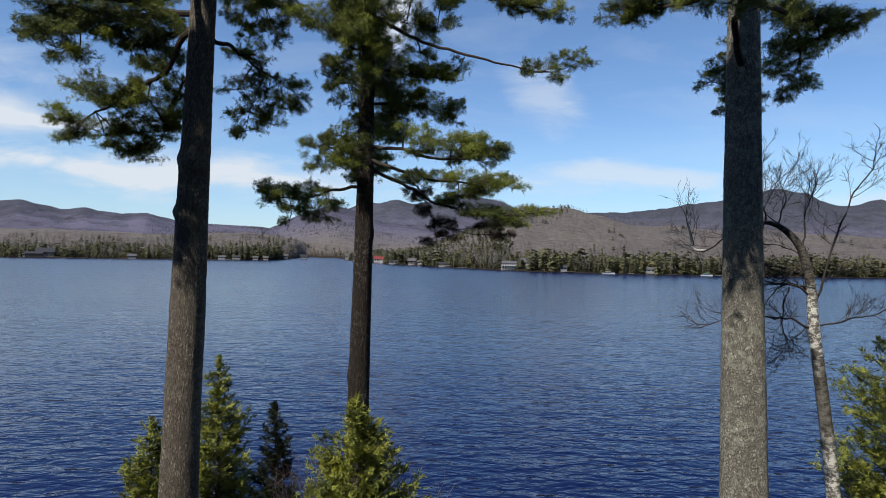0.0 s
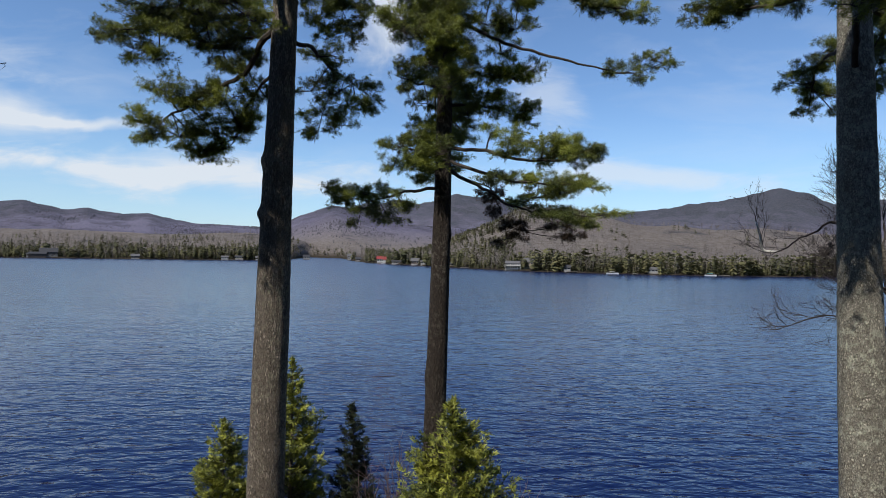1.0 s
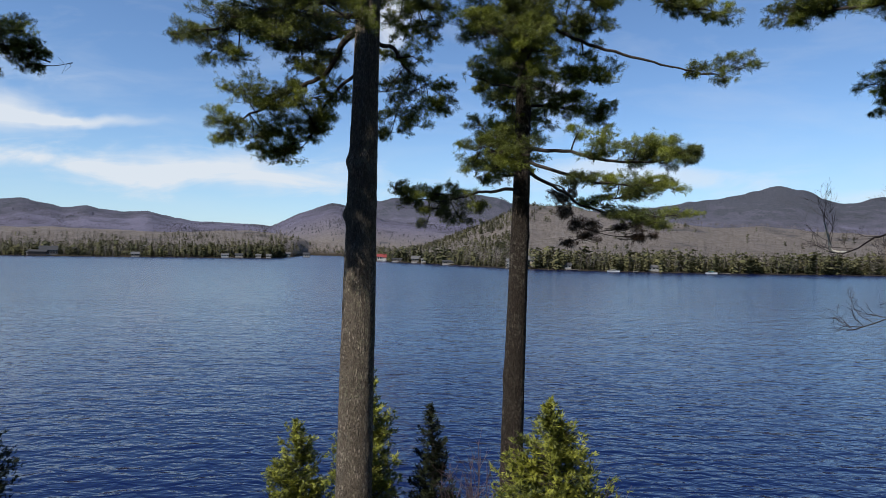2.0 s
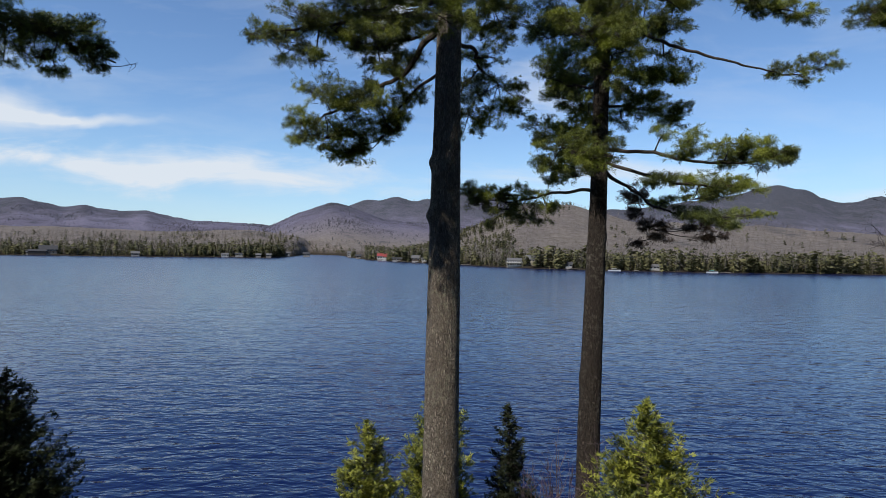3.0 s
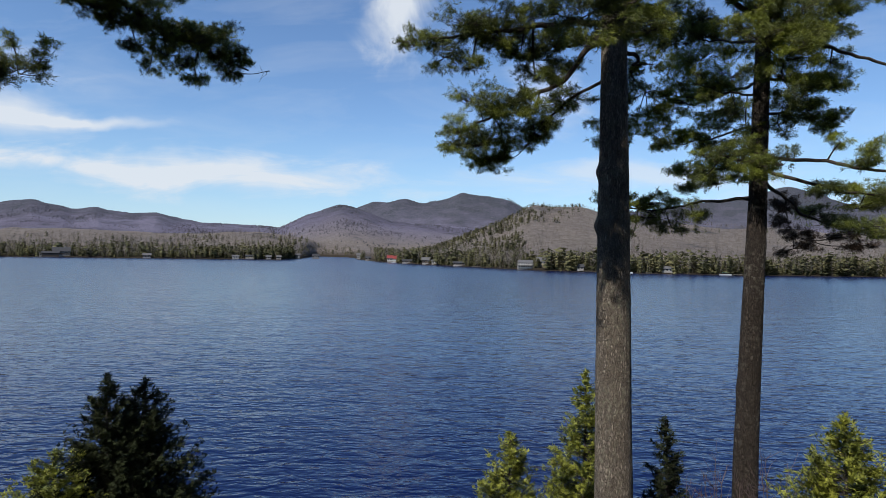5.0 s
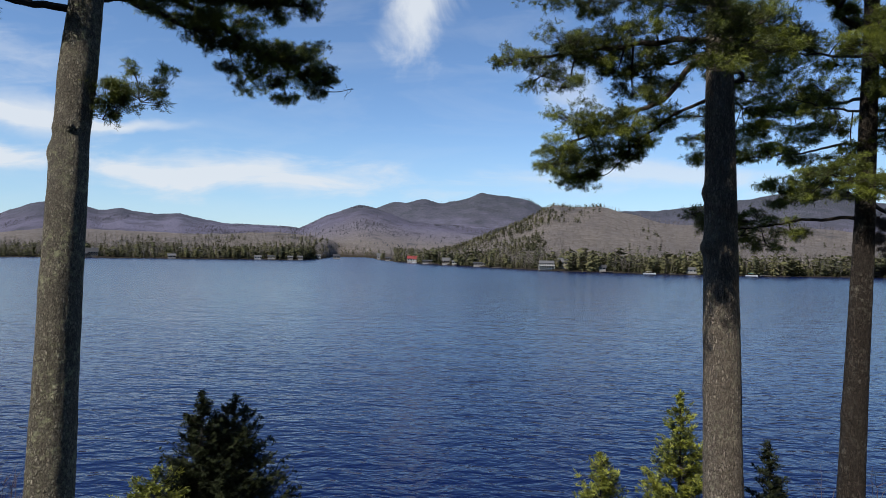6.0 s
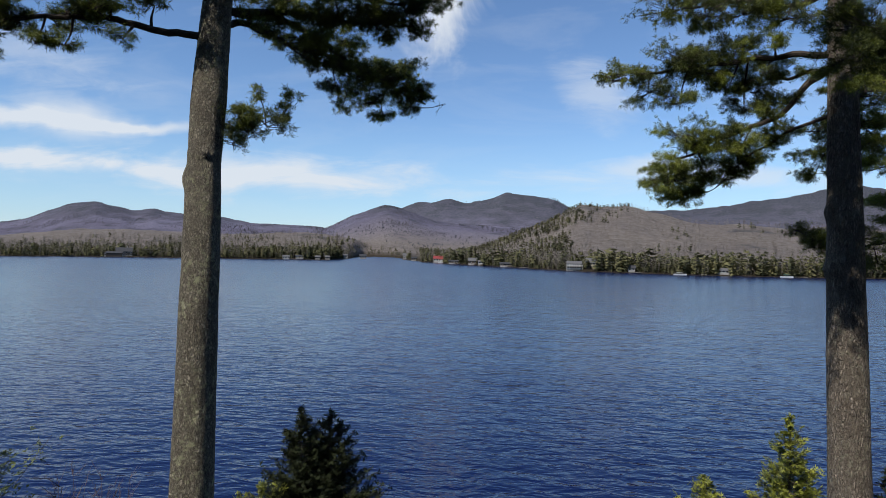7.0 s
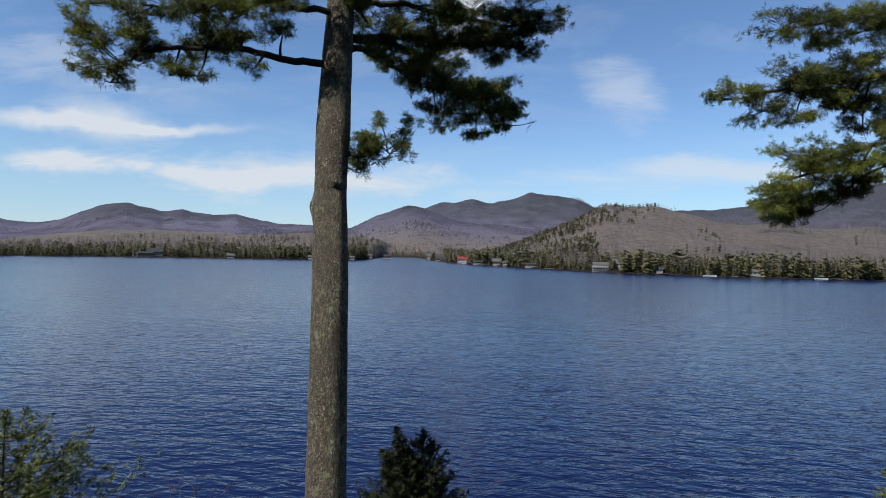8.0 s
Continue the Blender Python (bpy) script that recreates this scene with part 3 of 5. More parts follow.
def bough(tree, h, r0, path, pads, thick=1.0, mat=None, per=None, clothed=0.42, blades=13):
    """A limb from the stem at height h along a path, with flat pads of twigs and needle brushes (place, half-widths)."""
    mat = mat or M_needle
    bough_seed[0] += 1
    rs = np.random.RandomState(bough_seed[0])
    hs, xs, ys = pine_axis[tree.name]
    start = np.array([np.interp(h, hs, xs), np.interp(h, hs, ys), h])
    line = curve_through([start] + [np.array(p) for p in path], 8)
    wob = rs.normal(0, 0.03, line.shape)
    wob = (wob + np.roll(wob, 1, 0) + np.roll(wob, -1, 0)) / 3
    wob[0] = 0
    line = line + wob
    wood, green = Buf(), Buf()
    radii = np.linspace(r0, r0 * 0.28, len(line))
    wood.tube(line, radii, 8)
    # short side sprays all along the outer limb
    pads = list(pads)
    for f in np.arange(clothed, 1.0, 0.30 / max(0.6, np.linalg.norm(line[-1] - line[0]))):
        q = line[int(f * (len(line) - 1))]
        pads.append((q[0] + rs.normal(0, 0.12), q[1] + rs.normal(0, 0.12), q[2] + rs.uniform(0.02, 0.12), 0.26, 0.13))
    for px, py, pz, rw, rv in pads:
        c = np.array([px, py, pz])
        near = np.linalg.norm(line - c, axis=1) + np.linspace(0.35, 0, len(line))
        i = max(1, int(np.argmin(near)) - 1)
        root = line[i]
        core = c + np.array([0, 0, -rv * 0.35])
        span = np.linalg.norm(core - root)
        knee = (root + core) / 2 + np.array([0, 0, rs.uniform(-0.12, 0.02) * span]) + rs.normal(0, 0.05, 3) * span
        twig = curve_through([root, knee, core], 5)
        wood.tube(twig, np.linspace(max(radii[i] * 0.55, 0.008), 0.007, len(twig)), 5)
        count = per or int(np.clip(84 * (rw / 0.4) ** 1.4 * (rv / 0.22) ** 0.6, 14, 150))
        sprays = max(6, count // 9)
        mids = unit(rs.normal(0, 1, (sprays, 3))) * rs.uniform(0.2, 1.0, (sprays, 1)) ** 0.5 * np.array([rw, rw * 0.95, rv]) * 1.0
        size = rs.uniform(0.34, 0.66, sprays)
        pick = rs.randint(0, sprays, count)
        loose = unit(rs.normal(0, 1, (count, 3))) * rs.uniform(0.1, 1.0, (count, 1)) ** 0.5
        ends = c + mids[pick] + loose * size[pick][:, None] * np.array([rw, rw, rv * 0.55])
        tips, dirs = [], []
        for e in ends:
            s = twig[rs.randint(len(twig) // 2, len(twig))] * 0.6 + e * 0.4 + rs.normal(0, 0.03, 3) if rs.rand() < 0.75 else twig[-1]
            m = (s + e) / 2
            wood.tris([[s + [0, 0, 0.005], s - [0, 0, 0.005], e]])
            out = unit(e - m)
            for q in range(4):
                tips.append(e + (s - e) * rs.uniform(0, 0.4) * (q > 0) + rs.normal(0, 0.03, 3) * (q > 0))
                dirs.append(unit(out * 0.6 + np.array([0, 0, 0.35]) + rs.normal(0, 0.5, 3)))
        green.tris(needle_tufts(rs, np.array(tips), np.array(dirs), blades, 0.061 * thick, 0.0037 * thick, 1.1))
    limb = part("limb", wood, M_limb, tree)
    part("needles", green, mat, limb)


def upper_crown(tree, h0, h1, reach, count, seed):
    """The rest of the crown, higher up."""
    rng = random.Random(seed)
    for k in range(count):
        f = k / max(1, count - 1)
        h = h0 + (h1 - h0) * f
        a = k * 2.4 + rng.uniform(-0.3, 0.3)
        ln = reach * (1 - 0.6 * f) * rng.uniform(0.8, 1.15)
        c, s = math.cos(a), math.sin(a)
        pads = [(c * ln * g + rng.uniform(-0.2, 0.2), s * ln * g + rng.uniform(-0.2, 0.2), h + 0.25 * ln * g + rng.uniform(-0.1, 0.2), 0.65, 0.3) for g in (0.25, 0.6, 1.0)]
        bough(tree, h, 0.045, [(c * ln * 0.5, s * ln * 0.5, h + 0.08 * ln), (c * ln, s * ln, h + 0.22 * ln)], pads, 3.0, None, 10, 0.6, 8)


pine_a = make_pine((-3.78, 8.02, 3.75), "tall dark pine with a burled straight trunk on the bank",
                   [(-0.5, 0.0, 0.0), (0.0, 0.0, 0.0), (3.25, 0.026, 0.169), (5.25, 0.025, 0.287), (7.25, 0.031, 0.404), (9.25, 0.042, 0.522), (11.25, 0.059, 0.639), (19.0, 0.07, 0.87)],
                   [(0, 0.33), (3.6, 0.265), (5.1, 0.25), (6.8, 0.238), (8.5, 0.212), (9.6, 0.195), (11.0, 0.18), (19.0, 0.03)], M_bark,
                   ((7.80, math.pi, 0.06, 0.10), (8.60, math.pi, 0.045, 0.10), (8.5, 4.6, 0.03, 0.12)))
pine_b = make_pine((-1.38, 9.38, 3.3), "slender dark pine with tiered boughs beside the water",
                   [(-0.5, 0.0, 0.0), (0.0, 0.0, 0.0), (3.70, 0.045, -0.073), (4.70, 0.036, -0.103), (6.70, 0.069, -0.163), (8.70, 0.109, -0.222), (9.70, 0.106, -0.252), (11.20, 0.130, -0.280), (18.5, 0.14, -0.34)],
                   [(0, 0.25), (4.2, 0.185), (5.5, 0.168), (7.2, 0.152), (8.1, 0.142), (9.0, 0.13), (10.0, 0.12), (12.0, 0.1), (18.5, 0.02)], M_bark_dark_shade,
                   ((5.7, math.pi, 0.02, 0.15), (8.0, 0.3, 0.02, 0.1)))
pine_c = make_pine((3.05, 5.5, 4.35), "stout pine with pale grey sunlit lower trunk",
                   [(-0.5, 0.0, 0.0), (0.0, 0.0, 0.0), (2.65, 0.082, 0.271), (4.65, 0.145, 0.479), (6.65, 0.222, 0.687), (8.65, 0.312, 0.895), (10.65, 0.416, 1.104), (19.0, 0.51, 1.52)],
                   [(0, 0.30), (4.0, 0.232), (5.2, 0.216), (6.4, 0.200), (7.7, 0.187), (8.6, 0.177), (9.5, 0.165), (19.0, 0.03)], M_bark_pale, ((7.6, 3.6, 0.02, 0.15),))
pine_d = make_pine((-11.88, 5.85, 4.25), "leaning grey-barked pine with a lichen-ringed knot",
                   [(-0.5, 0.0, 0.0), (0.0, 0.0, 0.0), (2.75, -0.065, 0.26), (5.06, -0.120, 0.47), (6.75, -0.165, 0.61), (7.55, -0.195, 0.71), (8.3, -0.255, 0.83), (8.6, -0.275, 0.89), (9.3, -0.29, 1.0), (10.0, -0.31, 1.11), (10.75, -0.30, 1.21), (19.0, -0.27, 1.46)],
                   [(0, 0.31), (4.6, 0.238), (5.9, 0.218), (7.3, 0.210), (8.2, 0.20), (8.5, 0.188), (9.25, 0.208), (10.1, 0.187), (10.85, 0.17), (19.0, 0.03)], M_bark_grey,
                   ((8.28, math.pi, 0.05, 0.12), (8.57, 4.5, 0.03, 0.07)))
bough(pine_a, 10.72, 0.060,
      [(-0.30, 0.72, 10.54), (-0.62, 0.92, 10.10), (-1.40, 1.18, 9.77), (-2.00, 1.28, 9.41)],
      [(-1.96, 0.98, 9.84, 0.45, 0.22), (-1.58, 1.18, 9.67, 0.46, 0.24), (-1.06, 1.18, 9.77, 0.41, 0.28), (-2.22, 0.98, 9.34, 0.34, 0.23), (-2.27, 1.18, 9.08, 0.37, 0.18), (-1.99, 1.58, 9.23, 0.53, 0.23), (-1.53, 1.78, 9.35, 0.49, 0.27), (-1.73, 2.18, 8.99, 0.39, 0.22), (-0.94, 1.58, 9.41, 0.29, 0.29)])
bough(pine_a, 10.85, 0.055,
      [(-0.80, 0.78, 10.90), (-1.74, 0.88, 10.79), (-2.72, 0.88, 10.68)],
      [(-2.92, 1.08, 10.73, 0.32, 0.23), (-2.50, 1.08, 10.56, 0.44, 0.30), (-2.05, 1.00, 10.32, 0.35, 0.16), (-1.74, 0.88, 10.79, 0.49, 0.27), (-2.14, 0.68, 10.92, 0.43, 0.21), (-1.28, 1.18, 10.65, 0.44, 0.31), (-1.31, 0.98, 11.07, 0.54, 0.23), (-1.04, 1.18, 10.28, 0.26, 0.22), (-0.73, 1.18, 10.93, 0.33, 0.28)])
bough(pine_a, 10.50, 0.040,
      [(0.48, 0.78, 10.39), (0.54, 1.38, 10.36), (0.95, 1.78, 10.13)],
      [(0.24, 1.58, 10.03, 0.33, 0.19), (0.71, 1.78, 10.12, 0.47, 0.21), (1.20, 1.78, 10.03, 0.31, 0.21), (0.96, 1.78, 9.78, 0.44, 0.20), (0.37, 1.78, 9.72, 0.39, 0.21), (0.33, 1.78, 9.38, 0.33, 0.18), (0.77, 1.78, 9.49, 0.27, 0.16)])
bough(pine_a, 11.20, 0.045,
      [(0.44, 0.98, 11.32), (0.85, 1.38, 11.32)],
      [(0.49, 0.98, 11.05, 0.32, 0.29), (0.81, 1.38, 11.18, 0.37, 0.28), (0.56, 1.18, 10.77, 0.28, 0.22), (1.05, 1.38, 10.86, 0.22, 0.22), (0.25, 0.98, 11.50, 0.45, 0.27), (1.13, 1.38, 11.42, 0.37, 0.24)])
bough(pine_a, 11.28, 0.050,
      [(-0.27, -0.42, 10.64), (-0.72, -1.12, 10.21)],
      [(-0.81, -1.32, 9.83, 0.33, 0.14), (-1.02, -1.22, 10.23, 0.40, 0.20), (-0.56, -1.22, 10.17, 0.40, 0.20), (0.07, -0.82, 10.26, 0.35, 0.28), (-0.15, -1.02, 10.52, 0.41, 0.21), (-0.76, -1.22, 10.63, 0.53, 0.24)])
bough(pine_a, 11.80, 0.050,
      [(-0.56, 0.78, 11.65), (-1.44, 0.78, 11.73), (-2.18, 0.58, 11.52)],
      [(-2.46, 0.58, 11.56, 0.42, 0.20), (-1.83, 0.58, 11.52, 0.50, 0.27), (-1.26, 0.78, 11.64, 0.53, 0.35), (-0.64, 0.78, 11.56, 0.44, 0.35)])
bough(pine_b, 8.76, 0.030,
      [(-0.49, 0.22, 8.73), (-1.09, 0.72, 8.63), (-1.79, 1.02, 8.72)],
      [(-2.05, 1.02, 8.93, 0.27, 0.17), (-1.61, 0.92, 8.82, 0.35, 0.16), (-1.04, 0.72, 8.80, 0.40, 0.18), (-0.55, 0.52, 8.59, 0.34, 0.18), (-1.27, 0.82, 8.54, 0.41, 0.14), (-1.84, 1.02, 8.62, 0.27, 0.15), (-1.45, 1.02, 8.24, 0.17, 0.08), (-0.83, 0.82, 8.36, 0.37, 0.12)], clothed=0.7)
bough(pine_b, 9.33, 0.030,
      [(-0.30, -0.38, 9.35), (-0.64, -0.48, 9.36)],
      [(-0.70, -0.38, 9.41, 0.27, 0.18), (-0.31, -0.58, 9.35, 0.30, 0.18), (0.13, -0.88, 9.26, 0.34, 0.19), (-0.70, -0.18, 9.17, 0.28, 0.13), (-0.08, -0.58, 9.07, 0.32, 0.11), (-0.21, -0.38, 9.59, 0.30, 0.16)], clothed=0.7)
bough(pine_b, 9.42, 0.032,
      [(0.82, -0.98, 9.19), (1.48, -1.58, 8.98), (2.01, -1.78, 9.03)],
      [(1.04, -1.38, 9.38, 0.29, 0.16), (1.48, -1.68, 9.27, 0.34, 0.15), (1.89, -1.88, 9.18, 0.31, 0.13), (2.11, -1.88, 9.09, 0.16, 0.12), (1.60, -1.48, 9.10, 0.35, 0.11), (1.08, -1.18, 9.20, 0.29, 0.13), (0.82, -1.08, 9.55, 0.22, 0.13), (1.87, -1.58, 9.02, 0.26, 0.09)], clothed=0.7)
bough(pine_b, 9.22, 0.030,
      [(0.98, -0.58, 8.91), (1.68, -0.48, 8.81), (2.40, -0.38, 8.83)],
      [(1.33, -0.48, 8.91, 0.32, 0.12), (1.86, -0.48, 8.87, 0.39, 0.14), (2.40, -0.38, 8.83, 0.36, 0.11), (2.05, -0.38, 8.69, 0.39, 0.11), (0.89, -0.58, 8.95, 0.35, 0.16), (1.60, -0.28, 8.65, 0.33, 0.09)], clothed=0.7)
bough(pine_b, 9.13, 0.034,
      [(0.85, 0.22, 8.78), (1.53, 0.62, 8.49), (2.54, 0.72, 8.43)],
      [(1.93, 0.72, 8.42, 0.44, 0.09), (2.49, 0.72, 8.43, 0.46, 0.11), (2.99, 0.72, 8.48, 0.32, 0.10), (2.59, 0.72, 8.26, 0.46, 0.09), (1.43, 0.52, 8.66, 0.30, 0.10)], clothed=0.7)
bough(pine_b, 9.04, 0.016,
      [(0.88, 0.42, 8.85), (1.13, 0.72, 8.49), (1.25, 0.72, 8.19)],
      [(1.24, 0.72, 8.04, 0.30, 0.16), (1.44, 0.72, 8.19, 0.20, 0.12), (2.44, 0.72, 8.09, 0.34, 0.10), (2.14, 0.72, 8.23, 0.30, 0.08)], 1.0, M_needle_dead)
bough(pine_b, 11.51, 0.035,
      [(0.94, -0.68, 10.99), (1.90, -0.78, 10.66), (2.85, -0.78, 10.49)],
      [(3.06, -0.78, 10.64, 0.19, 0.12), (3.40, -0.78, 10.69, 0.29, 0.13), (3.11, -0.78, 10.43, 0.19, 0.10), (0.98, -0.58, 10.89, 0.26, 0.23)], clothed=0.93)
bough(pine_b, 10.69, 0.030,
      [(0.74, -0.18, 10.62), (1.39, 0.02, 10.60)],
      [(0.74, -0.18, 10.71, 0.40, 0.31), (1.29, 0.02, 10.65, 0.37, 0.22), (1.53, 0.02, 10.79, 0.24, 0.15), (0.57, -0.18, 10.29, 0.40, 0.26)], clothed=0.7)
bough(pine_b, 10.04, 0.028,
      [(0.74, 0.02, 10.17), (1.40, 0.22, 10.04)],
      [(0.93, 0.02, 10.22, 0.47, 0.22), (1.45, 0.12, 10.11, 0.32, 0.19), (1.40, 0.12, 9.97, 0.34, 0.09), (0.56, -0.08, 9.95, 0.28, 0.22)], clothed=0.7)
bough(pine_b, 11.24, 0.030,
      [(0.09, -0.78, 10.85), (0.04, -0.98, 10.44)],
      [(0.03, -0.98, 10.94, 0.42, 0.28), (-0.35, -1.18, 11.02, 0.39, 0.25), (-0.64, -1.18, 11.14, 0.29, 0.18), (0.20, -1.18, 10.17, 0.29, 0.21), (-0.13, -0.98, 10.60, 0.33, 0.22), (0.54, -0.98, 10.87, 0.33, 0.33), (0.03, -0.98, 11.36, 0.50, 0.23)], clothed=0.7)
bough(pine_b, 10.41, 0.022,
      [(-0.30, 0.02, 10.48), (-0.72, 0.22, 10.72)],
      [(-0.68, 0.22, 10.91, 0.23, 0.13), (-0.51, 0.12, 10.50, 0.27, 0.15), (-0.18, -0.08, 10.22, 0.28, 0.19), (0.01, -0.08, 9.85, 0.28, 0.20), (-0.42, 0.12, 10.70, 0.23, 0.11)], clothed=0.7)
bough(pine_b, 11.88, 0.035,
      [(0.82, -0.38, 11.82), (1.46, -0.18, 11.74)],
      [(0.74, -0.38, 11.46, 0.39, 0.32), (1.23, -0.18, 11.46, 0.42, 0.28), (1.46, -0.18, 11.74, 0.33, 0.22), (0.91, -0.38, 11.91, 0.54, 0.27)], clothed=0.7)
bough(pine_b, 12.89, 0.040,
      [(1.27, -0.58, 12.18), (2.14, -0.78, 11.66), (2.83, -0.78, 11.47)],
      [(2.23, -0.78, 11.58, 0.34, 0.14), (2.70, -0.78, 11.46, 0.38, 0.12), (3.05, -0.78, 11.40, 0.26, 0.12), (1.79, -0.78, 11.83, 0.43, 0.21)], clothed=0.7)
bough(pine_c, 9.84, 0.050,
      [(1.82, 2.50, 10.33), (2.29, 3.10, 10.09), (2.51, 3.40, 9.76)],
      [(2.38, 3.40, 9.58, 0.34, 0.16), (2.61, 3.40, 9.36, 0.27, 0.16), (2.21, 3.40, 9.27, 0.28, 0.14), (2.11, 3.40, 9.67, 0.21, 0.23), (2.56, 3.40, 9.85, 0.30, 0.14)])
bough(pine_c, 9.65, 0.050,
      [(1.50, 2.10, 9.99), (2.30, 2.50, 10.01), (2.93, 2.70, 10.03)],
      [(1.70, 2.30, 9.88, 0.28, 0.19), (2.22, 2.50, 9.84, 0.32, 0.21), (2.77, 2.70, 10.02, 0.33, 0.18), (1.93, 2.30, 10.08, 0.39, 0.16), (1.67, 2.50, 9.64, 0.22, 0.18)])
bough(pine_c, 9.20, 0.030,
      [(0.97, 2.50, 9.43), (1.46, 3.50, 9.33)],
      [(1.50, 3.60, 9.36, 0.16, 0.14), (1.60, 3.60, 9.31, 0.27, 0.24), (1.87, 3.60, 9.36, 0.27, 0.27), (1.51, 3.60, 9.04, 0.20, 0.13), (1.92, 3.60, 9.04, 0.16, 0.11)])
bough(pine_c, 9.77, 0.040,
      [(0.36, 2.10, 10.12), (0.05, 2.70, 10.30), (-0.34, 3.00, 10.34)],
      [(-0.47, 3.00, 10.34, 0.30, 0.19), (-0.17, 3.00, 10.24, 0.25, 0.15), (0.13, 2.80, 10.39, 0.33, 0.15), (0.49, 2.30, 10.21, 0.31, 0.14), (-0.29, 2.90, 10.47, 0.42, 0.17)])
bough(pine_d, 10.07, 0.050,
      [(-0.96, 0.65, 10.09), (-1.57, 0.45, 10.12), (-2.37, 0.35, 10.08), (-2.80, 0.35, 9.84)],
      [(-3.17, 0.35, 9.95, 0.23, 0.18), (-2.83, 0.35, 9.74, 0.22, 0.13), (-2.95, 0.35, 10.22, 0.34, 0.18), (-2.44, 0.35, 10.27, 0.34, 0.21), (-2.07, 0.35, 9.82, 0.25, 0.16), (-1.79, 0.45, 10.22, 0.37, 0.21), (-1.78, 0.45, 9.82, 0.22, 0.11), (-1.28, 0.55, 10.37, 0.32, 0.23), (-1.13, 0.55, 9.93, 0.19, 0.13), (-3.09, 0.25, 10.42, 0.28, 0.16), (-0.87, 0.75, 10.44, 0.26, 0.24)])
bough(pine_d, 10.80, 0.045,
      [(-0.79, 0.55, 10.63), (-1.53, 0.35, 10.57), (-2.30, 0.15, 10.51)],
      [(-2.37, 0.15, 10.48, 0.36, 0.15), (-1.74, 0.25, 10.50, 0.42, 0.18), (-1.18, 0.35, 10.55, 0.37, 0.18), (-0.65, 0.55, 10.69, 0.38, 0.23), (-2.94, 0.15, 10.60, 0.30, 0.12)])
bough(pine_d, 10.54, 0.055,
      [(0.30, 2.55, 10.77), (1.15, 3.75, 10.41), (1.96, 4.75, 10.20)],
      [(0.10, 1.95, 10.88, 0.34, 0.31), (0.48, 2.55, 10.77, 0.37, 0.30), (0.83, 3.15, 10.52, 0.41, 0.30), (1.34, 3.75, 10.45, 0.42, 0.27), (1.80, 4.35, 10.36, 0.34, 0.22), (1.04, 3.95, 10.07, 0.39, 0.17), (1.27, 4.15, 9.87, 0.34, 0.14), (0.63, 3.35, 10.21, 0.31, 0.22), (1.70, 4.55, 10.15, 0.35, 0.17)])
bough(pine_d, 10.94, 0.050,
      [(0.45, 1.75, 11.10), (1.51, 2.15, 10.99), (2.38, 2.35, 11.05)],
      [(0.02, 1.35, 10.83, 0.36, 0.31), (0.46, 1.75, 10.94, 0.41, 0.27), (1.04, 2.05, 10.85, 0.39, 0.28), (1.59, 2.25, 10.79, 0.40, 0.27), (2.14, 2.35, 10.97, 0.36, 0.21), (2.49, 2.35, 11.12, 0.24, 0.15), (1.28, 1.95, 11.15, 0.54, 0.23), (1.98, 2.15, 11.22, 0.48, 0.21)])
bough(pine_d, 8.82, 0.014,
      [(0.03, 1.15, 8.93), (0.37, 1.25, 9.07)],
      [(0.11, 1.15, 8.89, 0.26, 0.18), (0.37, 1.25, 9.07, 0.30, 0.21), (0.60, 1.35, 9.34, 0.20, 0.16), (0.03, 1.15, 9.14, 0.21, 0.12), (0.22, 1.25, 9.48, 0.10, 0.11), (-0.01, 1.05, 8.77, 0.16, 0.11)])
bough(pine_b, 10.59, 0.030,
      [(0.35, 0.82, 10.80), (0.16, 1.82, 10.91), (-0.13, 2.62, 11.17)],
      [(-0.02, 2.62, 11.53, 0.47, 0.26), (0.12, 2.42, 11.01, 0.51, 0.23), (0.27, 1.82, 11.07, 0.49, 0.22), (0.37, 1.22, 11.22, 0.42, 0.23), (0.38, 2.02, 10.63, 0.45, 0.18), (-0.26, 2.62, 11.88, 0.43, 0.28), (0.14, 2.02, 11.80, 0.49, 0.27), (0.42, 1.12, 10.53, 0.37, 0.21)], clothed=0.7)
bough(pine_b, 9.93, 0.028,
      [(0.26, 0.82, 10.05), (0.16, 2.02, 10.11), (-0.15, 2.82, 10.15)],
      [(-0.15, 2.82, 10.25, 0.41, 0.17), (0.13, 2.42, 10.32, 0.47, 0.16), (0.38, 1.82, 10.37, 0.44, 0.15), (0.33, 2.12, 10.01, 0.45, 0.11), (-0.35, 2.92, 10.53, 0.36, 0.17), (0.46, 0.82, 9.91, 0.30, 0.16)], clothed=0.7)
bough(pine_b, 9.35, 0.026,
      [(0.14, 0.42, 9.37), (-0.07, 0.92, 9.37), (-0.33, 1.42, 9.33)],
      [(-0.33, 1.42, 9.40, 0.38, 0.19), (-0.12, 1.02, 9.48, 0.41, 0.16), (0.06, 0.62, 9.53, 0.39, 0.18), (0.08, 1.02, 9.18, 0.45, 0.14), (-0.22, 1.42, 9.12, 0.36, 0.13), (0.22, 0.32, 9.25, 0.32, 0.17)], clothed=0.7)
bough(pine_b, 11.22, 0.030,
      [(-0.08, 0.42, 11.49), (-0.36, 1.22, 11.83)],
      [(-0.46, 1.22, 11.83, 0.46, 0.27), (-0.16, 0.82, 11.79, 0.44, 0.26), (0.11, 0.42, 11.40, 0.39, 0.23), (-0.78, 1.42, 12.11, 0.43, 0.28), (0.08, 0.22, 11.84, 0.47, 0.25), (-0.36, 0.82, 12.18, 0.50, 0.26)], clothed=0.7)
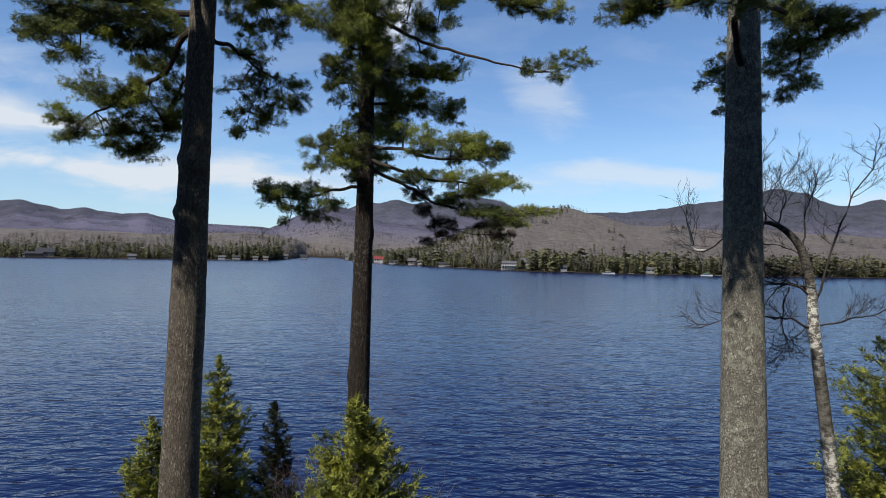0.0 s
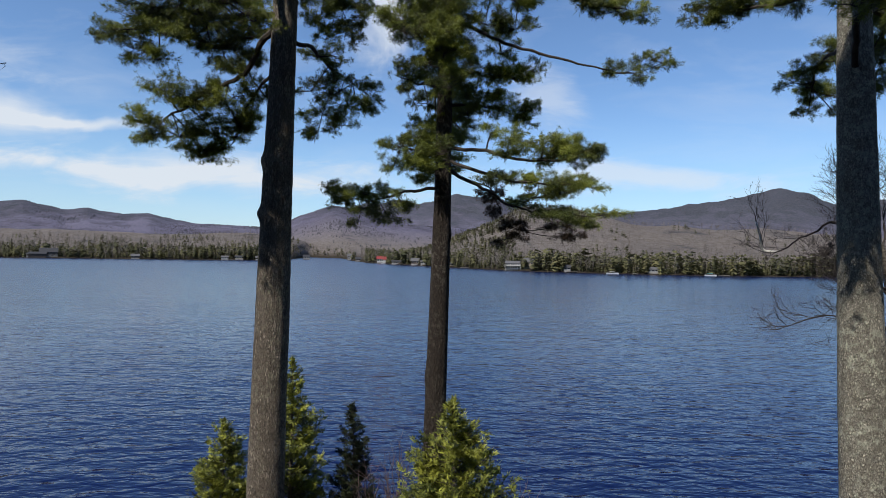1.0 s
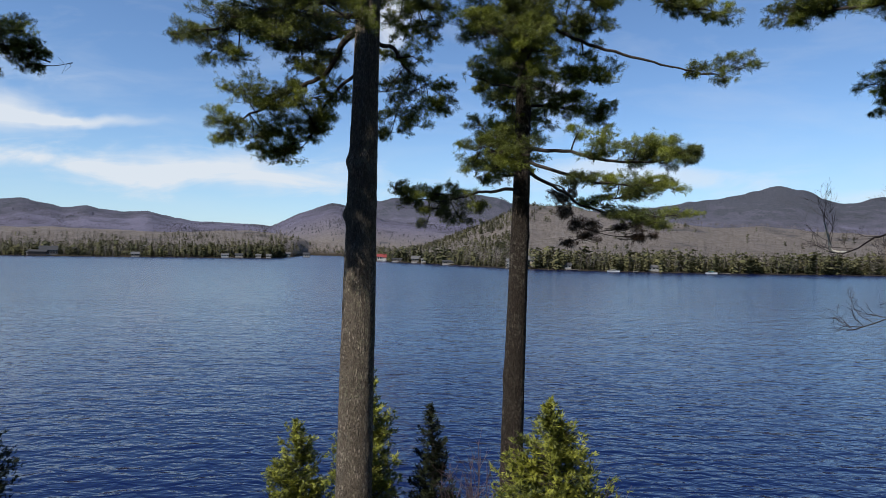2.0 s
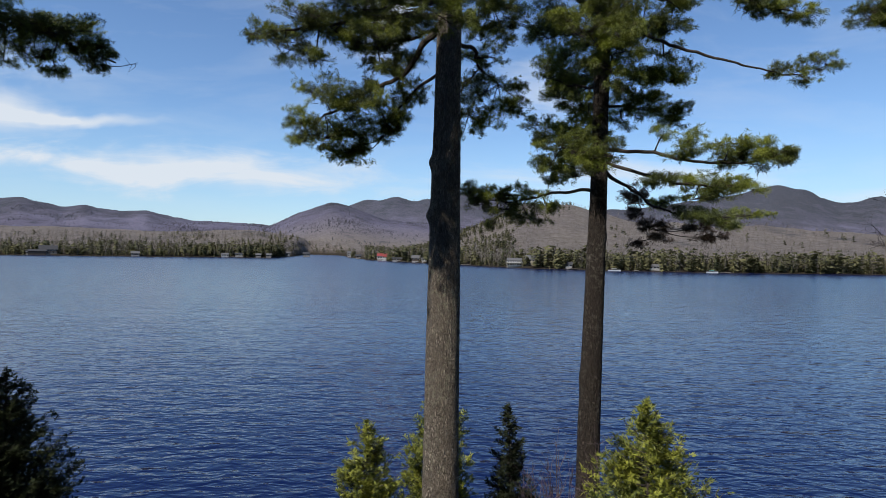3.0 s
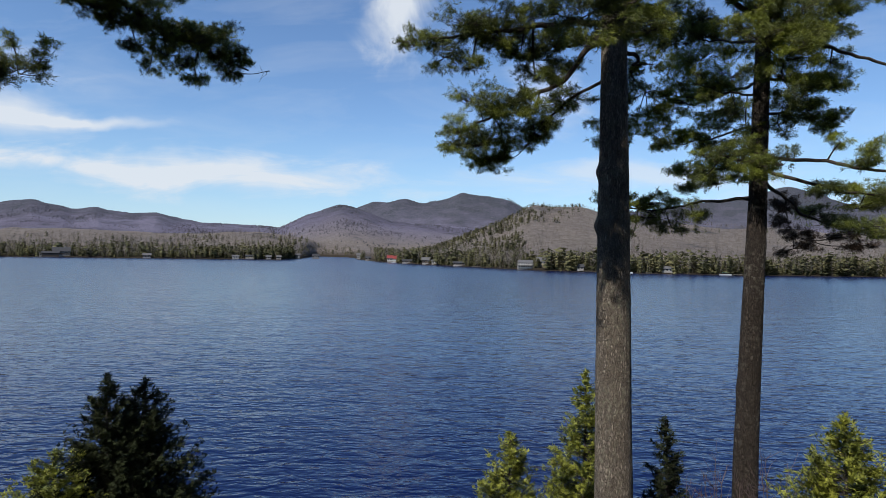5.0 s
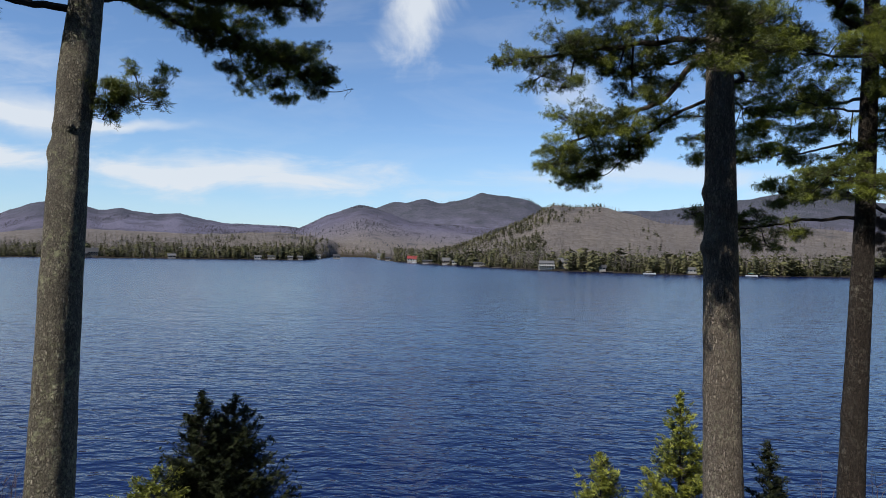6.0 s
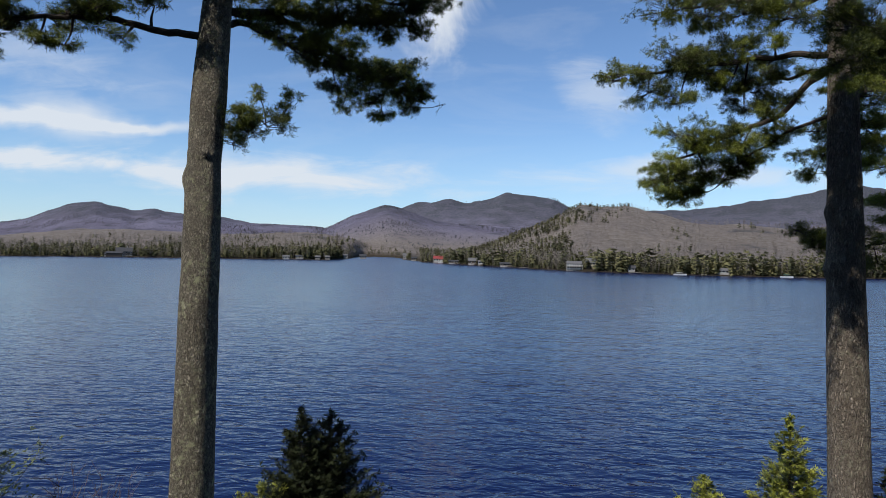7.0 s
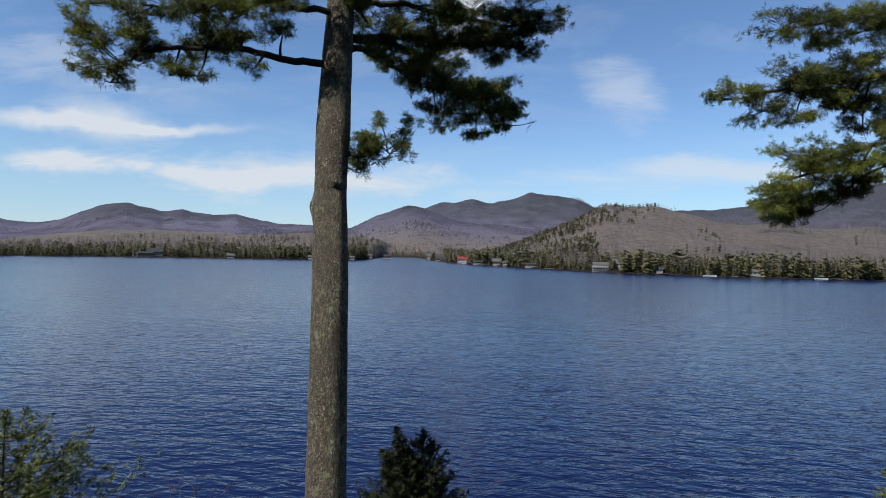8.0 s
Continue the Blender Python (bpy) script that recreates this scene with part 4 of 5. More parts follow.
bough(pine_b, 11.48, 0.030,
      [(0.04, -0.98, 11.11), (0.02, -1.58, 10.73)],
      [(-0.10, -1.18, 11.11, 0.35, 0.23), (0.01, -1.58, 10.77, 0.34, 0.20), (0.06, -1.18, 11.35, 0.40, 0.21), (-0.29, -0.98, 11.52, 0.41, 0.21)], clothed=0.7)
bough(pine_d, 10.32, 0.050,
      [(-0.09, 1.95, 10.53), (0.41, 2.95, 10.52), (1.01, 3.75, 10.54), (1.72, 4.35, 10.60)],
      [(0.03, 1.75, 10.44, 0.33, 0.15), (0.21, 2.15, 10.53, 0.34, 0.20), (0.29, 2.65, 10.49, 0.33, 0.22), (0.45, 3.05, 10.43, 0.35, 0.21), (0.77, 3.15, 10.87, 0.44, 0.23), (0.80, 3.55, 10.38, 0.41, 0.22), (1.14, 3.95, 10.56, 0.42, 0.19), (1.62, 4.35, 10.74, 0.36, 0.14), (1.38, 4.15, 10.38, 0.43, 0.18), (0.92, 3.75, 10.16, 0.42, 0.17), (0.63, 3.75, 9.91, 0.25, 0.11), (1.52, 4.35, 10.19, 0.30, 0.14)])
bough(pine_d, 10.46, 0.050,
      [(0.31, 1.95, 10.76), (1.10, 2.35, 10.78), (2.04, 2.55, 10.78)],
      [(1.57, 2.45, 10.74, 0.41, 0.20), (2.04, 2.55, 10.70, 0.28, 0.13), (0.81, 2.25, 10.74, 0.40, 0.21), (0.31, 1.95, 10.69, 0.38, 0.20), (1.90, 2.45, 10.91, 0.41, 0.20)])
bough(pine_a, 10.08, 0.030,
      [(-0.43, 0.98, 9.86), (-0.85, 1.48, 9.53), (-1.18, 1.88, 9.13)],
      [(-0.67, 1.18, 9.92, 0.26, 0.28), (-0.85, 1.48, 9.53, 0.30, 0.27), (-1.13, 1.78, 9.26, 0.35, 0.21), (-0.72, 1.18, 10.33, 0.28, 0.24), (-1.46, 1.98, 9.09, 0.32, 0.22), (-1.83, 1.98, 9.02, 0.36, 0.18)])
bough(pine_a, 10.68, 0.040,
      [(-0.49, 0.88, 10.63), (-0.95, 1.08, 10.57)],
      [(-0.91, 1.18, 10.56, 0.33, 0.26), (-1.28, 1.18, 10.60, 0.33, 0.22)])
bough(pine_c, 8.78, 0.045,
      [(-0.02, 0.45, 9.02), (-0.06, 0.25, 9.40), (-0.14, 0.00, 9.83)],
      [(-0.10, 0.00, 10.00, 0.33, 0.22), (-0.32, 0.00, 9.89, 0.27, 0.20)])
upper_crown(pine_a, 12.4, 18.0, 2.0, 15, 21)
upper_crown(pine_b, 12.6, 17.6, 1.9, 15, 22)
upper_crown(pine_c, 12.4, 18.0, 2.0, 15, 23)
upper_crown(pine_d, 12.6, 18.0, 1.7, 15, 24)


def ring_knot(tree, at, radius):
    """A healed branch scar: a raised ring of bark round a shallow dish."""
    buf = Buf()
    w = np.linspace(0, 2 * np.pi, 21)
    ring = np.column_stack([np.cos(w) * radius * 1.15, 0 * w, np.sin(w) * radius]) + np.array(at)
    buf.tube(ring, [0.013] * 21, 8, False)
    buf.tube([np.array(at) + [0, 0.05, 0], np.array(at) + [0, -0.006, 0]], [radius, radius * 0.95], 16)
    part("knot", buf, M_bark_pale, tree, "", True)


ring_knot(pine_d, (-0.21, 0.70, 8.575), 0.058)


def shading_bough(tree, h, ends, seed):
    """A long shade-casting bough over the bank, with dense pads about its end points."""
    rng = random.Random(seed)
    pads = []
    for x, y, z in ends:
        pads += [(x + rng.uniform(-0.3, 0.3), y + rng.uniform(-0.3, 0.3), z + rng.uniform(-0.15, 0.15), 0.5, 0.26) for _ in range(2)]
    bough(tree, h, 0.055, [tuple(0.5 * v for v in ends[0][:2]) + ((h + ends[0][2]) / 2,), ends[-1]], pads, 1.7, None, 45, 0.5, 10)


def bare_twig(tree, pts, r):
    """A dead, needle-free twig."""
    rs = np.random.RandomState(5)
    buf = Buf()
    line = curve_through(pts, 5)
    buf.tube(line, np.linspace(r, 0.003, len(line)), 5)
    for q in range(5):
        k = rs.randint(len(line) // 2, len(line) - 1)
        buf.tube([line[k], line[k] + rs.normal(0, 0.05, 3), line[k] + rs.normal(0, 0.09, 3)], (0.005, 0.004, 0.002), 3, False)
    part("twig", buf, M_limb, tree)


bare_twig(pine_d, [(1.8, 4.65, 10.1), (2.06, 4.75, 10.13), (2.3, 4.85, 10.23)], 0.011)

# unseen boughs added on the sunny side, over the bank, to shade the trunks
shading_bough(pine_a, 11.6, [(-1.2, -1.2, 11.0), (-1.8, -2.0, 11.1), (-2.1, -2.3, 11.2)], 4)
shading_bough(pine_a, 12.2, [(-1.3, -1.3, 12.5), (-1.8, -1.9, 12.9), (-2.0, -2.2, 13.2)], 11)
shading_bough(pine_c, 10.2, [(-1.25, -1.35, 9.85), (-1.6, -1.75, 10.3), (-1.4, -1.5, 10.5)], 12)
shading_bough(pine_c, 10.4, [(-1.3, -0.8, 9.8), (-1.7, -1.2, 10.2), (-1.2, -1.0, 10.6)], 6)
shading_bough(pine_c, 11.2, [(-1.0, -0.6, 11.0), (-1.5, -0.9, 11.2), (-1.5, -1.3, 10.7)], 7)
shading_bough(pine_d, 11.4, [(-0.5, 0.4, 11.3), (-0.8, 0.1, 11.8), (-0.2, 0.0, 12.0)], 8)
shading_bough(pine_b, 11.6, [(-0.8, -0.8, 12.2), (-1.3, -1.4, 12.8), (-0.4, -1.4, 12.6)], 10)


# ---- young cedars and spruces on the bank ----
def spray_fans(rs, at, axis, count, length, width):
    """Flat sprays of scaly leaf: blades fanned in one plane."""
    n = len(at)
    d = unit(axis)
    side = unit(np.cross(d, rs.normal(0, 0.35, (n, 3)) + np.array([0, 0, 1.0])))
    ang = np.linspace(-0.95, 0.95, count)[None, :, None] + rs.normal(0, 0.18, (n, count, 1))
    along = unit(d[:, None] * np.cos(ang) + side[:, None] * np.sin(ang) + rs.normal(0, 0.12, (n, count, 3)))
    ln = length * rs.uniform(0.6, 1.15, (n, count, 1))
    flat = unit(np.cross(along, np.cross(side, d)[:, None] + rs.normal(0, 0.3, (n, count, 3)))) * width
    root = at[:, None] + d[:, None] * rs.uniform(-0.06, 0.02, (n, count, 1))
    tip = root + along * ln
    back = root + along * ln * 0.25
    return np.stack([back + flat, tip, back - flat], 2).reshape(-1, 3, 3)


def make_cedar(name, at, top, half, label, mat, seed, taper=0.8, category="cedar tree", length=0.080, width=0.0095, dens=1.4):
    """A young evergreen: stem, rising branchlets and leaf sprays. half: half-width near the foot of the dense crown."""
    rs = np.random.RandomState(seed)
    tree = thing(name, at, label, category, "young evergreens on the bank")
    H = top - at[2]
    stem = Buf()
    zz = np.linspace(-0.4, H * 0.985, 14)
    lean = np.cumsum(rs.normal(0, 0.012, (14, 2)), 0)
    lean -= lean[-1]
    spine = np.column_stack([lean, zz])
    stem.tube(spine, np.linspace(0.014 * H + 0.01, 0.004, 14), 7)
    green = Buf()
    crown = min(H, 3.0)
    tips, dirs = [], []
    branches = int(145 * dens * crown / 2.5)
    for k in range(branches):
        f = (k + rs.rand()) / branches          # 0 at the tip
        depth = crown * f ** 0.75
        z = H - depth
        reach = half * min(1.0, (depth / 1.7) ** taper) * rs.uniform(0.55, 1.22) + 0.03
        a = rs.uniform(0, 6.283)
        o = np.array([math.cos(a), math.sin(a), 0])
        s = np.array([np.interp(z, zz, spine[:, 0]), np.interp(z, zz, spine[:, 1]), z - reach * 0.35])
        e = s + o * reach + np.array([0, 0, reach * rs.uniform(0.25, 0.75)])
        m = s + o * reach * 0.55 + np.array([0, 0, reach * 0.10])
        line = curve_through([s, m, e], 2)
        stem.tube(line, np.linspace(0.009, 0.003, len(line)), 3, False)
        for q in range(max(4, int(reach * 44))):
            g = rs.uniform(0.3, 1.0)
            i = min(len(line) - 2, int(g * (len(line) - 1)))
            p = line[i] + (line[i + 1] - line[i]) * rs.rand() + rs.normal(0, 0.038, 3) * (0.4 + reach)
            tips.append(p)
            dirs.append(o * 0.6 + np.array([0, 0, 0.45]) + rs.normal(0, 0.45, 3))
    for q in range(int(14 * dens)):
        tips.append(np.array([0, 0, H - 0.02 * q]) + rs.normal(0, 0.012, 3))
        dirs.append(np.array([0, 0, 1.0]) + rs.normal(0, 0.35, 3))
    green.tris(spray_fans(rs, np.array(tips), np.array(dirs), 9, length, width))
    part("trunk", stem, M_limb, tree)
    part("foliage", green, mat, tree)
    return tree


def ground_z(x, y):
    return float(land_height(np.array([x]), np.array([y]))[0])


def young(name, x, y, top, half, label, mat, seed, **more):
    make_cedar(name, (x, y, ground_z(x, y) - 0.05), top, half, label, mat, seed, **more)


young("cedar_tree", -5.05, 9.97, 8.03, 0.62, "bright green bushy young cedar beside the burled pine", M_cedar, 31, taper=0.6, dens=1.8)
young("cedar_tree", -3.80, 9.74, 9.16, 0.56, "tall narrow green cedar beside the burled pine", M_cedar, 32)
young("cedar_tree", -2.66, 9.17, 8.55, 0.42, "small dark pointed evergreen among the cedars", M_cedar_dark_shade, 33)
young("cedar_tree", -1.07, 7.40, 9.13, 0.90, "yellow-green sunlit cedar in front of the slender pine", M_cedar, 34, dens=2.2)
young("cedar_tree", -11.86, 9.60, 8.97, 0.80, "dark cedar with a twin tip, shade put into its colour", M_cedar_dark_shade, 35, dens=2.0)
young("cedar_tree", -11.50, 10.10, 8.81, 0.95, "dark cedar with a twin tip, shade put into its colour", M_cedar_dark_shade, 36, dens=2.0)
young("cedar_tree", -12.25, 8.90, 7.91, 0.95, "low sunlit cedar bush beside dark cedars", M_cedar, 37, taper=0.5)
young("cedar_tree", -17.8, 8.0, 9.36, 1.7, "green cedar with loose outer sprays", M_cedar_mid, 38, taper=0.6, dens=1.0)
young("cedar_tree", 7.35, 9.0, 10.1, 1.0, "green cedar beside the birch", M_cedar, 39, taper=0.6, dens=1.0)


# ---- leafless birch ----
def make_birch():
    rs = np.random.RandomState(77)
    base = np.array([6.5, 9.0, ground_z(6.5, 9.0) - 0.1])
    tree = thing("birch_tree", tuple(base), "leafless birch with peeling white bark and a bent crown", "birch tree")

    def rel(*p):
        return np.array(p) - base
    trunk = curve_through([rel(*base) - [0, 0, 0.3], rel(6.4, 9, 5.5), rel(6.25, 9, 7.24), rel(6.05, 9, 8.86), rel(5.90, 9, 9.93), rel(5.85, 9, 10.55), rel(5.71, 9.05, 11.18), rel(5.39, 9.1, 11.53), rel(5.0, 9.2, 11.62)], 8)
    n = len(trunk)
    buf = Buf()
    rad = np.interp(np.linspace(0, 1, n), [0, 0.5, 0.72, 0.86, 1], [0.12, 0.082, 0.068, 0.046, 0.022])
    buf.tube(trunk, rad, 14)
    part("trunk", buf, M_birch_trunk, tree, "", True)

    def grow(buf, start, way, length, r, level):
        k = 7
        pts, d = [start], unit(way)
        for i in range(k):
            d = unit(d + rs.normal(0, 0.17, 3) + np.array([0, 0, 0.07]))
            pts.append(pts[-1] + d * length / k)
        pts = np.array(pts)
        if level < 3:
            buf.tube(pts, np.linspace(r, max(r * 0.35, 0.002), len(pts)), 4 if level < 2 else 3, False)
            for q in range((5, 6, 5)[level]):
                i = rs.randint(2, k + 1)
                way2 = unit(pts[i] - pts[i - 1]) + rs.normal(0, 0.55, 3)
                grow(buf, pts[i], way2, length * rs.uniform(0.35, 0.62), max(r * 0.45, 0.0024), level + 1)
        else:
            w = unit(np.cross(pts[-1] - pts[0], rs.normal(0, 1, 3))) * 0.0026
            buf.tris([[pts[0] + w, pts[0] - w, pts[4]], [pts[3] + w, pts[3] - w, pts[-1]]])

    limbs = [  # attach, path end, radius
        ((5.87, 9, 10.4), [(5.5, 9.0, 10.62), (5.05, 9.1, 10.55)], 0.032), ((5.93, 9, 9.9), [(5.45, 9.0, 10.05), (4.9, 9.1, 10.1), (4.1, 9.3, 9.85)], 0.035),
        ((5.90, 9, 10.0), [(5.5, 8.9, 9.75), (5.35, 8.9, 9.55)], 0.02), ((5.9, 9, 10.3), [(6.3, 9, 11.6), (6.65, 9.0, 12.2), (6.85, 9.0, 12.7)], 0.03),
        ((5.95, 9, 9.95), [(6.5, 8.9, 10.1), (7.1, 8.8, 10.3)], 0.026), ((5.71, 9, 11.18), [(5.9, 9.2, 11.8), (6.1, 9.3, 12.2)], 0.03),
        ((5.39, 9.1, 11.53), [(5.45, 9.1, 11.95), (5.55, 9.2, 12.3)], 0.022), ((5.55, 9.1, 11.4), [(5.2, 9.2, 11.75), (5.3, 9.4, 12.1)], 0.02), ((5.75, 9.0, 11.0), [(5.4, 9.2, 11.25), (5.1, 9.3, 11.2)], 0.018), ((5.2, 9.15, 11.6), [(5.0, 9.3, 11.1), (5.2, 9.4, 10.8)], 0.018), ((5.0, 9.2, 11.62), [(4.85, 9.8, 11.3), (4.65, 10.4, 11.15), (4.45, 10.4, 11.75)], 0.03),
        ((5.2, 9.15, 11.58), [(5.0, 9.0, 12.0), (5.05, 9.0, 12.5)], 0.022), ((5.8, 9, 10.8), [(5.3, 9.2, 10.9), (4.9, 9.3, 11.0)], 0.024),
        ((5.86, 9, 10.45), [(5.62, 9.0, 10.58), (5.32, 9.0, 10.54), (5.12, 9.05, 10.28)], 0.034), ((5.5, 9, 10.56), [(5.36, 8.95, 10.15), (5.48, 8.95, 9.72), (5.84, 8.95, 9.6)], 0.024)]
    for a, path, r in limbs:
        buf = Buf()
        line = curve_through([rel(*a)] + [rel(*p) for p in path], 6)
        jig = rs.normal(0, 0.035, line.shape)
        line[1:-1] += (jig[:-2] + jig[1:-1] + jig[2:])[:] / 3
        r *= 0.62
        buf.tube(line, np.linspace(r, r * 0.3, len(line)), 6)
        for q in range(14):
            i = rs.randint(len(line) // 4, len(line))
            grow(buf, line[i], unit(line[i] - line[i - 1]) + rs.normal(0, 0.5, 3) + np.array([0, 0, 0.1]), rs.uniform(0.28, 0.6), r * 0.32, 1)
        part("limb", buf, M_birch, tree)
    snag = Buf()
    line = curve_through([rel(4.76, 10.25, 11.13), rel(4.60, 10.4, 11.17), rel(4.54, 10.4, 11.40), rel(4.46, 10.4, 11.68)], 5)
    snag.tube(line, np.linspace(0.026, 0.012, len(line)), 8)
    part("peeled_branch", snag, M_peeled, tree, "pale peeled branch end", True)


make_birch()

# ---- leafless shrubs on the bank ----
def make_shrub(x, y, top, spread, seed):
    rs = np.random.RandomState(seed)
    base = np.array([x, y, ground_z(x, y) - 0.05])
    bush = thing("shrub", tuple(base), "leafless purple-brown shrub of thin upright twigs", "shrub", "bare shrubs on the bank")
    H = top - base[2]
    for k in range(9):
        buf = Buf()
        a = rs.uniform(0, 6.283)
        o = np.array([math.cos(a), math.sin(a), 0]) * spread
        line = curve_through([np.zeros(3), o * 0.35 + [0, 0, H * 0.45], o * rs.uniform(0.6, 1.1) + [0, 0, H * rs.uniform(0.8, 1.0)]], 5)
        buf.tube(line, np.linspace(0.014, 0.003, len(line)), 5)
        for q in range(26):
            i = rs.randint(len(line) // 2, len(line))
            d = unit(np.array([0, 0, 0.8]) + o * 0.6 + rs.normal(0, 0.45, 3)) * rs.uniform(0.15, 0.45)
            buf.tube([line[i], line[i] + d * 0.5 + rs.normal(0, 0.015, 3), line[i] + d], (0.004, 0.003, 0.0018), 3, False)
        part("stem", buf, M_shrub, bush)


M_shrub = plain_mat("purple-brown twigs", (0.115, 0.080, 0.082), 0.8, 0.4, 9.0)
make_shrub(-2.00, 8.60, 7.78, 0.35, 300)
make_shrub(-2.29, 8.90, 7.44, 0.30, 301)
make_shrub(-1.81, 8.90, 7.93, 0.35, 302)
make_shrub(-1.13, 8.60, 8.13, 0.35, 303)
make_shrub(-15.61, 9.40, 7.61, 0.50, 304)
make_shrub(-16.36, 9.80, 7.32, 0.50, 305)
make_shrub(-0.05, 8.20, 7.59, 0.30, 306)
make_shrub(-15.45, 9.80, 7.46, 0.40, 307)

# ---- unseen woods added behind the bank to block sky light ----
def sky_blocking_woods():
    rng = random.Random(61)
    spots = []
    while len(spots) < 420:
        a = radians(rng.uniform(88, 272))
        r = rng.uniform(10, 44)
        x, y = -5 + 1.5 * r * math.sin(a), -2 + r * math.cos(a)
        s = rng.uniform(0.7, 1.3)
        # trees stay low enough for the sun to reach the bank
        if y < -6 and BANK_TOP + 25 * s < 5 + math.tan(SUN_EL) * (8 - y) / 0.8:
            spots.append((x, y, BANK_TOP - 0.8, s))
    plant_forest("woods", "unseen evergreen woods added behind the bank", M_conifer, lambda r, h: conifer_form(r, h, 15, 8), spots, 9, 17, 25)


sky_blocking_woods()


# ---- houses, docks and boats along the far shore ----
M_white = plain_mat("white painted boards", (0.46, 0.45, 0.42), 0.6, 0.2, 0.8)
M_tan = plain_mat("tan boards", (0.30, 0.25, 0.17), 0.7, 0.2, 0.8)
M_brown = plain_mat("brown stained boards", (0.085, 0.062, 0.047), 0.8, 0.3, 0.8)
M_grey = plain_mat("weathered grey boards", (0.24, 0.23, 0.22), 0.8, 0.25, 0.8)
M_roof_dark = plain_mat("dark shingles", (0.050, 0.049, 0.052), 0.85, 0.35, 1.2)
M_roof_grey = plain_mat("pale grey shingles", (0.12, 0.115, 0.115), 0.85, 0.35, 1.2)
M_roof_red = plain_mat("red metal roof", (0.24, 0.045, 0.04), 0.5, 0.2, 1.0)
M_pane = plain_mat("dark window glass", (0.020, 0.024, 0.028), 0.08, 0.2, 1.0)
M_plank = plain_mat("grey dock planks", (0.20, 0.18, 0.155), 0.8, 0.3, 1.5)
M_hull = plain_mat("white hull", (0.55, 0.55, 0.55), 0.5, 0.08, 1.0)
M_teal = plain_mat("teal canvas", (0.12, 0.36, 0.34), 0.6, 0.15, 1.0)
M_stone = plain_mat("shore stones", (0.30, 0.28, 0.26), 0.9, 0.4, 0.6)


def gable(w, d, z, rise, over=0.5, thick=0.18):
    """Two sloping roof slabs that meet in a ridge along x."""
    buf = Buf()
    x = w / 2 + over
    for s in (-1, 1):
        e = d / 2 + over
        low = z - rise * over / (d / 2)
        buf.add([(-x, s * e, low), (x, s * e, low), (x, 0, z + rise), (-x, 0, z + rise), (-x, s * e, low + thick), (x, s * e, low + thick), (x, 0, z + rise + thick), (-x, 0, z + rise + thick)],
                [(0, 1, 2, 3), (4, 5, 6, 7), (0, 1, 5, 4), (1, 2, 6, 5), (2, 3, 7, 6), (3, 0, 4, 7)])
    return buf


